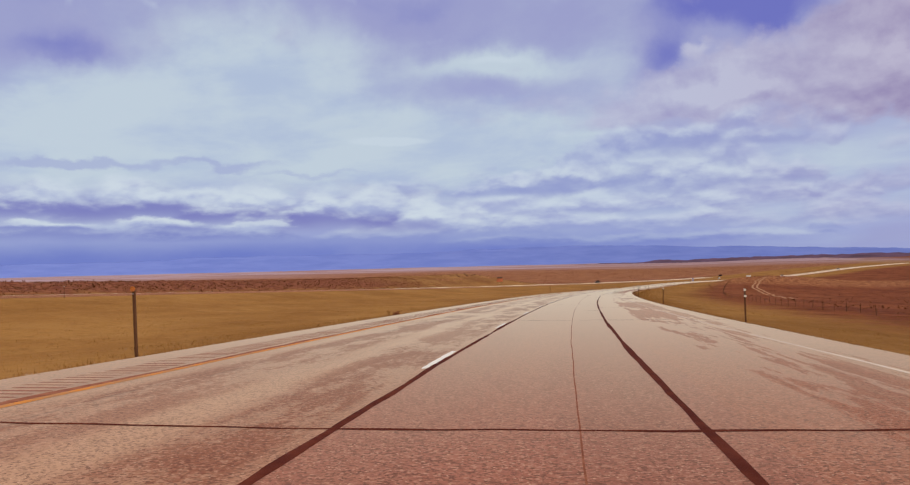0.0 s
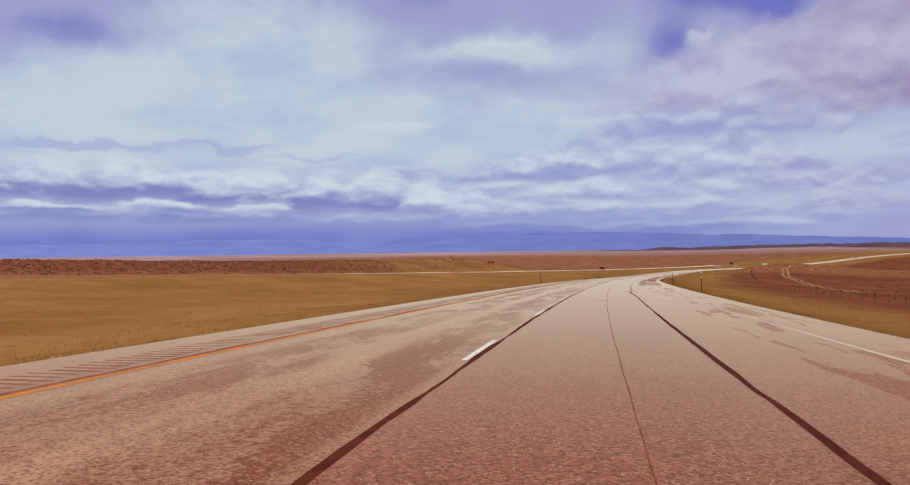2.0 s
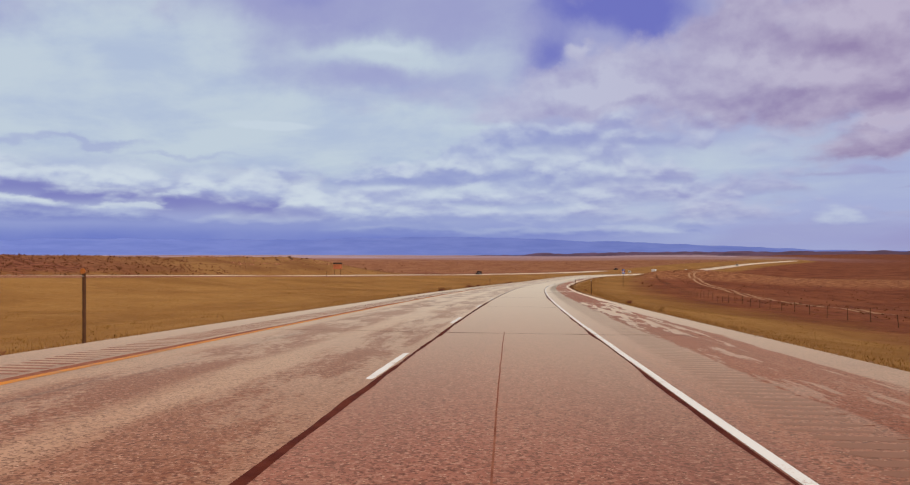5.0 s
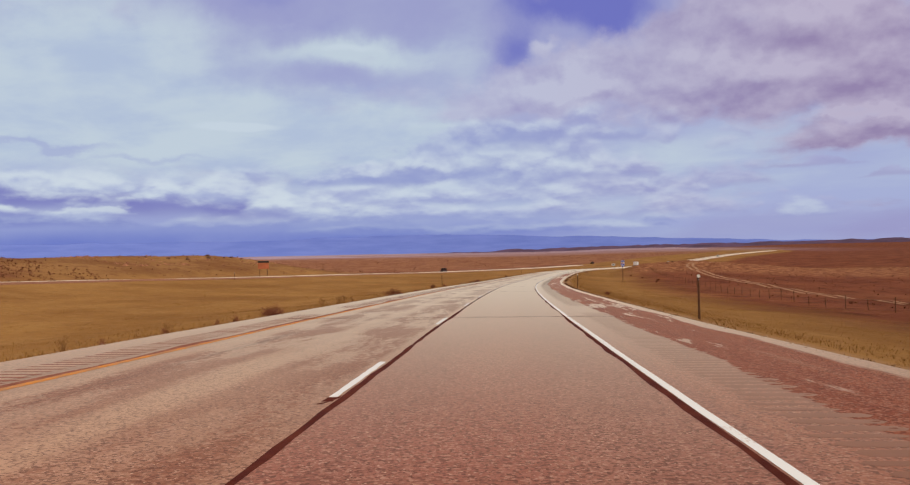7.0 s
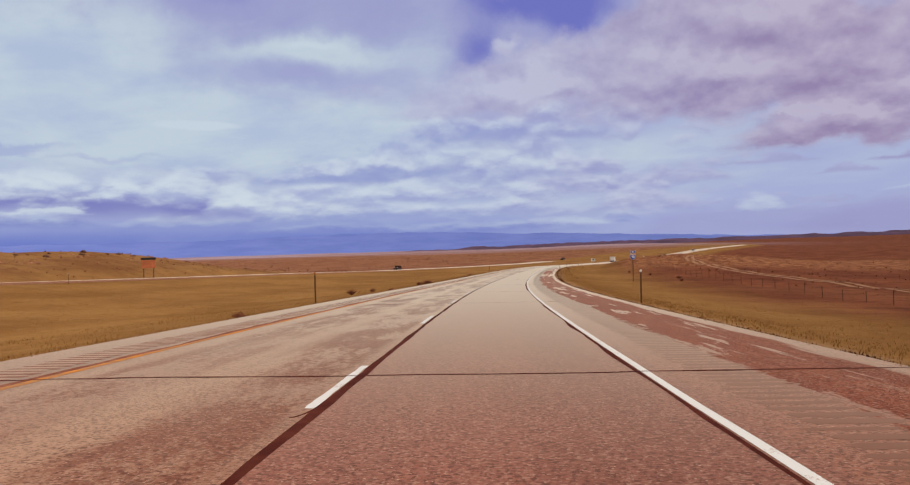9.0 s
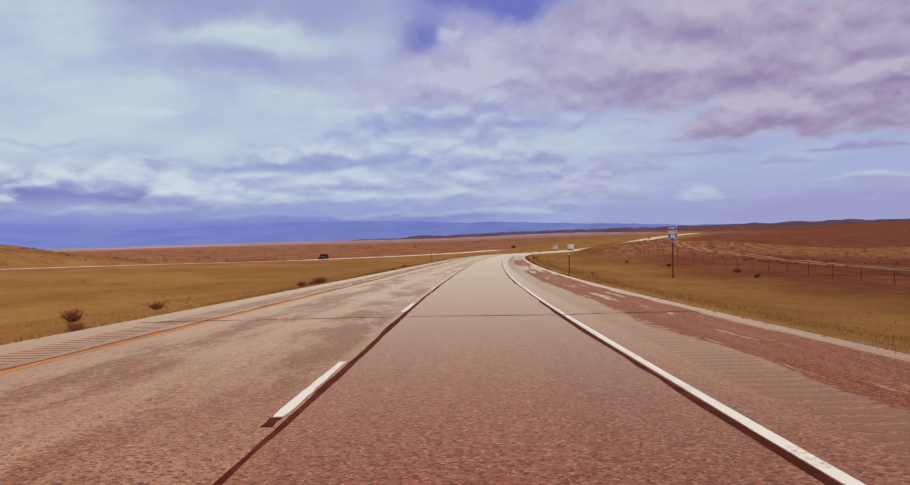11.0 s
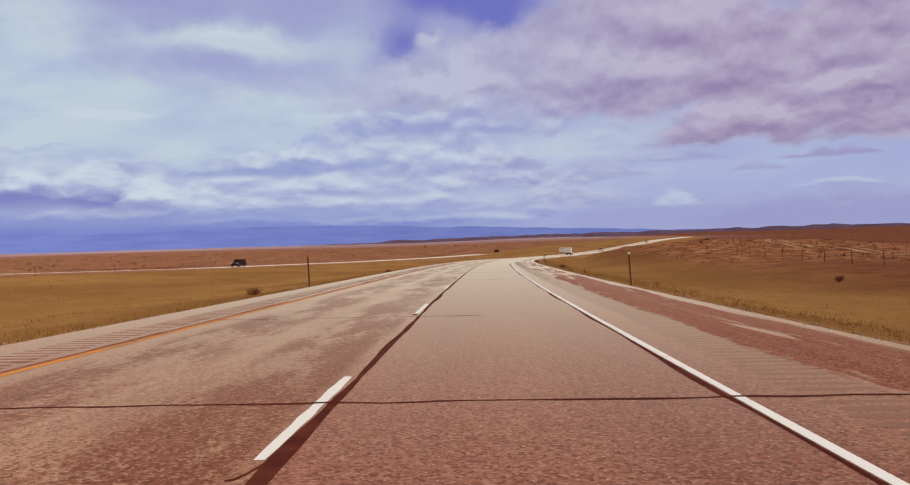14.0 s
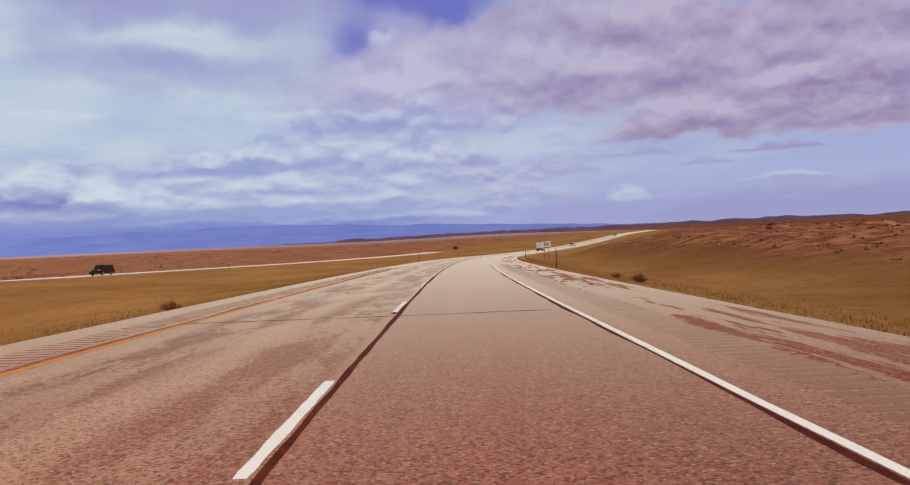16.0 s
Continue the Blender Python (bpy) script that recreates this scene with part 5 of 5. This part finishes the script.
s, u = scatter(9000, -4, 520, lambda s: pavement_right(s) + 0.32 + 0.14 * rough(s / 1.1, s * 0, 35), 0.3, 1)
blades("edge_grass", s, u, 0.03 + 0.06 * rng.uniform(0, 1, len(s)), np.full(len(s), 0.10), 6, SOIL_SHADE, "dark ragged turf edge beside the shoulder, edge shadow in its colour")
s, u = scatter(8000, -4, 480, lambda s: s * 0 - 6.42 - 0.14 * rough(s / 1.1, s * 0, 36), 0.3, -1)
blades("edge_grass", s, u, 0.03 + 0.06 * rng.uniform(0, 1, len(s)), np.full(len(s), 0.10), 6, SOIL_SHADE, "dark ragged turf edge beside the median, edge shadow in its colour")
s, u = scatter(4200, -4, 520, lambda s: pavement_right(s) + 0.7 + 0.4 * rough(s / 3.0, s * 0, 37), 2.2, 1, 1.5)
blades("bleached_grass", s, u, 0.04 + 0.10 * rng.uniform(0, 1, len(s)) ** 2, np.full(len(s), 0.16), 7, WEED, "pale bleached grass stalks beside the shoulder", lean=0.6, width=0.008)
s, u = scatter(5200, -4, 480, lambda s: s * 0 - 6.9 - 0.4 * rough(s / 3.0, s * 0, 38), 2.0, -1, 1.5)
blades("bleached_grass", s, u, 0.05 + 0.16 * rng.uniform(0, 1, len(s)) ** 2, np.full(len(s), 0.16), 7, WEED, "pale bleached grass stalks beside the median", lean=0.5, width=0.009)


def bush(name, height, width, stems, mat, label):
    """A leafless dry bush of forking twigs."""
    r = random.Random(stems)
    verts, faces = [], []

    def twig(a, b, w):
        d = (b - a).normalized()
        side = d.orthogonal().normalized() * w
        up = d.cross(side)
        i = len(verts)
        verts.extend([tuple(a + side), tuple(a - side * 0.5 + up * 0.87), tuple(a - side * 0.5 - up * 0.87), tuple(b)])
        faces.extend([(i, i + 1, i + 3), (i + 1, i + 2, i + 3), (i + 2, i, i + 3)])

    def fork(p, d, length, w, depth):
        q = p + d * length
        twig(p, q, w)
        if depth == 0:
            return
        for _ in range(4 if depth > 1 else 5):
            f = r.uniform(0.3, 0.95)
            turn = Vector((r.uniform(-1, 1), r.uniform(-1, 1), r.uniform(-0.25, 0.9)))
            fork(p.lerp(q, f), (d * 0.55 + turn).normalized(), length * r.uniform(0.3, 0.55), w * 0.6, depth - 1)

    for _ in range(stems):
        a = r.uniform(0, 2 * math.pi)
        out = r.uniform(0.15, 1.0) * width / 2
        tip = Vector((out * math.cos(a), out * math.sin(a), height * r.uniform(0.45, 0.9) * (1 - 0.45 * (2 * out / width) ** 2)))
        root = Vector((0.12 * tip.x, 0.12 * tip.y, -0.05))
        fork(root, (tip - root).normalized(), (tip - root).length, 0.017, 2)
    ob = tagged(new(name), label, "bush", "bushes by the highway")
    mesh_object("twiggy_crown", verts, faces, mat, ob)
    return ob


round_bush = bush("bush", 0.58, 1.5, 55, TUMBLE, "rounded dry brown bush at the pavement edge")
weed = bush("weed", 0.85, 0.5, 9, WEED, "tall dry weed stalks beside the road")
stalks = bush("weed", 0.65, 0.55, 14, TUMBLE, "reddish dry weed stalks at the grass edge")
stalks.matrix_basis = Matrix.Translation(spot(137.4, -8.5)) @ Matrix.Scale(0.6, 4)
low_bush = bush("bush", 0.5, 1.2, 44, TUMBLE, "low red-brown tumbleweed in the grass")
round_bush.matrix_basis = Matrix.Translation(spot(236.6, -6.75))
weed.matrix_basis = Matrix.Translation(spot(229.0, -8.9))
low_bush.matrix_basis = Matrix.Translation(spot(343.6, -11.7))
for ob, s, u, k in ((weed, 227.5, -8.3, 0.9), (weed, 231.2, -8.6, 0.8), (weed, 226.5, -9.4, 1.0), (weed, 239, -8.3, 0.7), (round_bush, 208.6, -6.7, 0.8), (stalks, 208.4, -8.0, 1.0), (stalks, 207.6, -8.4, 0.8), (stalks, 203.0, -8.2, 0.8), (stalks, 200.2, -8.6, 0.7), (weed, 204, -8.6, 0.7), (weed, 200, -9.5, 0.7), (weed, 192, -9, 0.7), (low_bush, 398.5, -11.6, 0.9), (weed, 148, -13.5, 0.7), (low_bush, 340.6, -12.3, 0.9), (low_bush, 341.6, -12.6, 0.5), (low_bush, 343.0, -12.1, 0.6), (low_bush, 344.3, -11.5, 1.1), (weed, 343, -6.95, 0.5), (weed, 344.6, -7.0, 0.55), (weed, 345.4, -6.9, 0.4), (weed, 340.5, -7.0, 0.6), (weed, 348, -7.1, 0.6), (low_bush, 66, -12, 0.7), (weed, 64.6, -12.2, 0.8), (weed, 68, -12.3, 0.6),
                    (round_bush, 430, -8.3, 0.6), (weed, 418, -8.6, 0.7), (round_bush, 437, 8.8, 0.6), (low_bush, 443, 9.0, 0.5), (weed, 414, 8.6, 0.6), (low_bush, 243, 8.9, 0.55), (weed, 334.5, 9.3, 0.7), (weed, 331, 9.2, 0.6),
                    (stalks, 134.5, -7.4, 0.55), (weed, 135, -9.3, 0.6), (stalks, 135.8, -7.7, 0.55), (stalks, 136.9, -7.2, 0.55), (stalks, 138.0, -7.9, 0.55), (stalks, 139.2, -7.4, 0.55), (stalks, 143.6, -7.4, 0.55), (stalks, 144.3, -7.7, 0.55), (round_bush, 262, -8.8, 0.5), (low_bush, 300, -8.6, 0.6), (weed, 62, -8.6, 0.5), (low_bush, 366, -8.6, 0.6),
                    (low_bush, 358, 26.0, 0.9), (low_bush, 349, 25.0, 0.8), (low_bush, 380, 24.0, 0.8), (low_bush, 402, 22.0, 0.7), (weed, 40, -9.0, 0.5), (low_bush, 312, -15, 1.1), (low_bush, 318, -14, 0.8),
                    (weed, 392, 9.4, 0.5), (weed, 172, 8.9, 0.6), (low_bush, 188, 9.2, 0.5)):
    copy_thing(ob, Matrix.Translation(spot(s, u)) @ pose(0, 0, 0, 0, 0, 47 * s) @ Matrix.Scale(k, 4))


def sage_field(name, s, u, size, label):
    """Low brush clumps: tufts of short broad leaves over the sage land."""
    return blades(name, s, u, size, size * 0.8, 9, SAGE, label, lean=1.1, width=0.04)


s, u = np.concatenate((rng.uniform(20, 320, 9000), rng.uniform(300, 640, 1300))), rng.uniform(-150, -77, 10300)
sage_field("sagebrush_cover", s, u, rng.uniform(0.15, 0.45, len(s)), "low sagebrush over the rise beyond the opposite carriageway")
s, u = rng.uniform(350, 1300, 900), rng.uniform(-700, -150, 900)
sage_field("sagebrush_cover", s, u, rng.uniform(0.5, 1.5, len(s)), "scattered dark brush over the far plain")
s, u = rng.uniform(60, 760, 3200), 36 + 150 * rng.uniform(0, 1, 3200) ** 1.4
sage_field("sagebrush_cover", s, u, rng.uniform(0.10, 0.36, len(s)), "low sagebrush over the red-brown valley side")


def boulder(seed, size):
    bm = bmesh.new()
    bmesh.ops.create_icosphere(bm, subdivisions=2, radius=size)
    for v in bm.verts:
        k = 1 + 0.35 * noise.noise(v.co / size * 1.3 + Vector((seed, 0, 0)))
        v.co = Vector((v.co.x * k * 1.4, v.co.y * k, v.co.z * k * 0.7))
    return part("boulder", bm, ROCK, None)


for k, (s, u, size) in enumerate(((372, -97, 0.9), (378, -95, 1.3), (383, -98, 0.8), (391, -96, 1.1), (396, -99, 1.4), (402, -97, 0.9), (408, -98, 1.2), (365, -99, 0.7), (413, -97, 0.8),
                                  (452, -86, 0.8), (470, -92, 0.9), (498, 36, 0.7), (503, 38, 0.9), (508, 36, 0.6), (515, 39, 0.8), (520, 37, 0.7))):
    size *= 0.42
    ob = tagged(boulder(k * 3.7, size), "dark brown sandstone boulder on the hill crest", "rock", "rocks on the crests")
    ob.matrix_basis = Matrix.Translation(spot(s, u, size * 0.2)) @ pose(0, 0, 0, 0, 0, 61 * k)


def gravel(name, s, u, size, label, mat=GRAVEL):
    """Loose angular stones: squashed four-sided chips, joined."""
    r = np.random.default_rng(len(s))
    x, y = plan(s, u)
    z = np.maximum(ground_z(s, u), np.where((u > -6.22) & (u < pavement_right(s) + 0.12), np.interp(s, SA, CZ) - CROSSFALL * u, -1e3))
    a = r.uniform(0, 2 * math.pi, len(s))
    verts = []
    for k in range(4):
        d = a + k * math.pi / 2 + r.uniform(-0.4, 0.4, len(s))
        verts.append(np.stack((x + np.cos(d) * size, y + np.sin(d) * size * 0.8, z - 0.005), -1))
    verts.append(np.stack((x + r.uniform(-0.3, 0.3, len(s)) * size, y, z + size * r.uniform(0.5, 0.9, len(s))), -1))
    verts = np.stack(verts, 1).reshape(-1, 3)
    faces = [(5 * i + k, 5 * i + (k + 1) % 4, 5 * i + 4) for i in range(len(s)) for k in range(4)]
    return tagged(mesh_object(name, verts.tolist(), faces, mat), label, "gravel", kind="stuff")


s = rng.uniform(-4, 470, 7000)
gravel("loose_gravel", s, pavement_right(s) - 0.1 + 0.75 * rng.uniform(0, 1, 7000) ** 1.4, rng.uniform(0.008, 0.03, 7000), "loose tan gravel along the shoulder edge")
s = rng.uniform(-4, 470, 5000)
gravel("loose_gravel", s, -6.0 - 0.65 * rng.uniform(0, 1, 5000) ** 1.4, rng.uniform(0.008, 0.03, 5000), "loose tan gravel along the median edge")


def scrap(s, u, seed):
    bm = bmesh.new()
    bmesh.ops.create_icosphere(bm, subdivisions=2, radius=0.035)
    for v in bm.verts:
        k = 1 + 0.5 * noise.noise(v.co * 25 + Vector((seed, 0, 0)))
        v.co = Vector((v.co.x * k * 1.3, v.co.y * k, v.co.z * k * 0.7))
    ob = tagged(part("litter", bm, WHITE_SHEET), "crumpled white scrap lying in the grass", "litter")
    ob.matrix_basis = Matrix.Translation(spot(s, u, 0.05))


scrap(87.8, -8.0, 1.0)
scrap(59.5, -9.5, 4.0)


s, u = rng.uniform(425, 640, 2600), 23 + 30 * rng.uniform(0, 1, 2600)
keep = rough(s / 9, u / 5, 41) + 0.6 * rough(s / 3, u / 2.5, 42) > 0.05
gravel("rubble", s[keep], u[keep], 0.08 + 0.26 * rng.uniform(0, 1, int(keep.sum())) ** 2.5, "broken red-brown rock strewn over the roadside mound", RUBBLE)
s, u = rng.uniform(340, 430, 900), rng.uniform(-108, -88, 900)
keep = rough(s / 8, u / 5, 43) > 0.1
gravel("rubble", s[keep], u[keep], 0.12 + 0.5 * rng.uniform(0, 1, int(keep.sum())) ** 2.5, "broken red-brown rock along the crest of the rise", RUBBLE)
s, u = rng.uniform(430, 640, 900), 22 + 34 * rng.uniform(0, 1, 900)
sage_field("sagebrush_cover", s, u, rng.uniform(0.08, 0.22, 900), "low brown brush over the rocky mound")
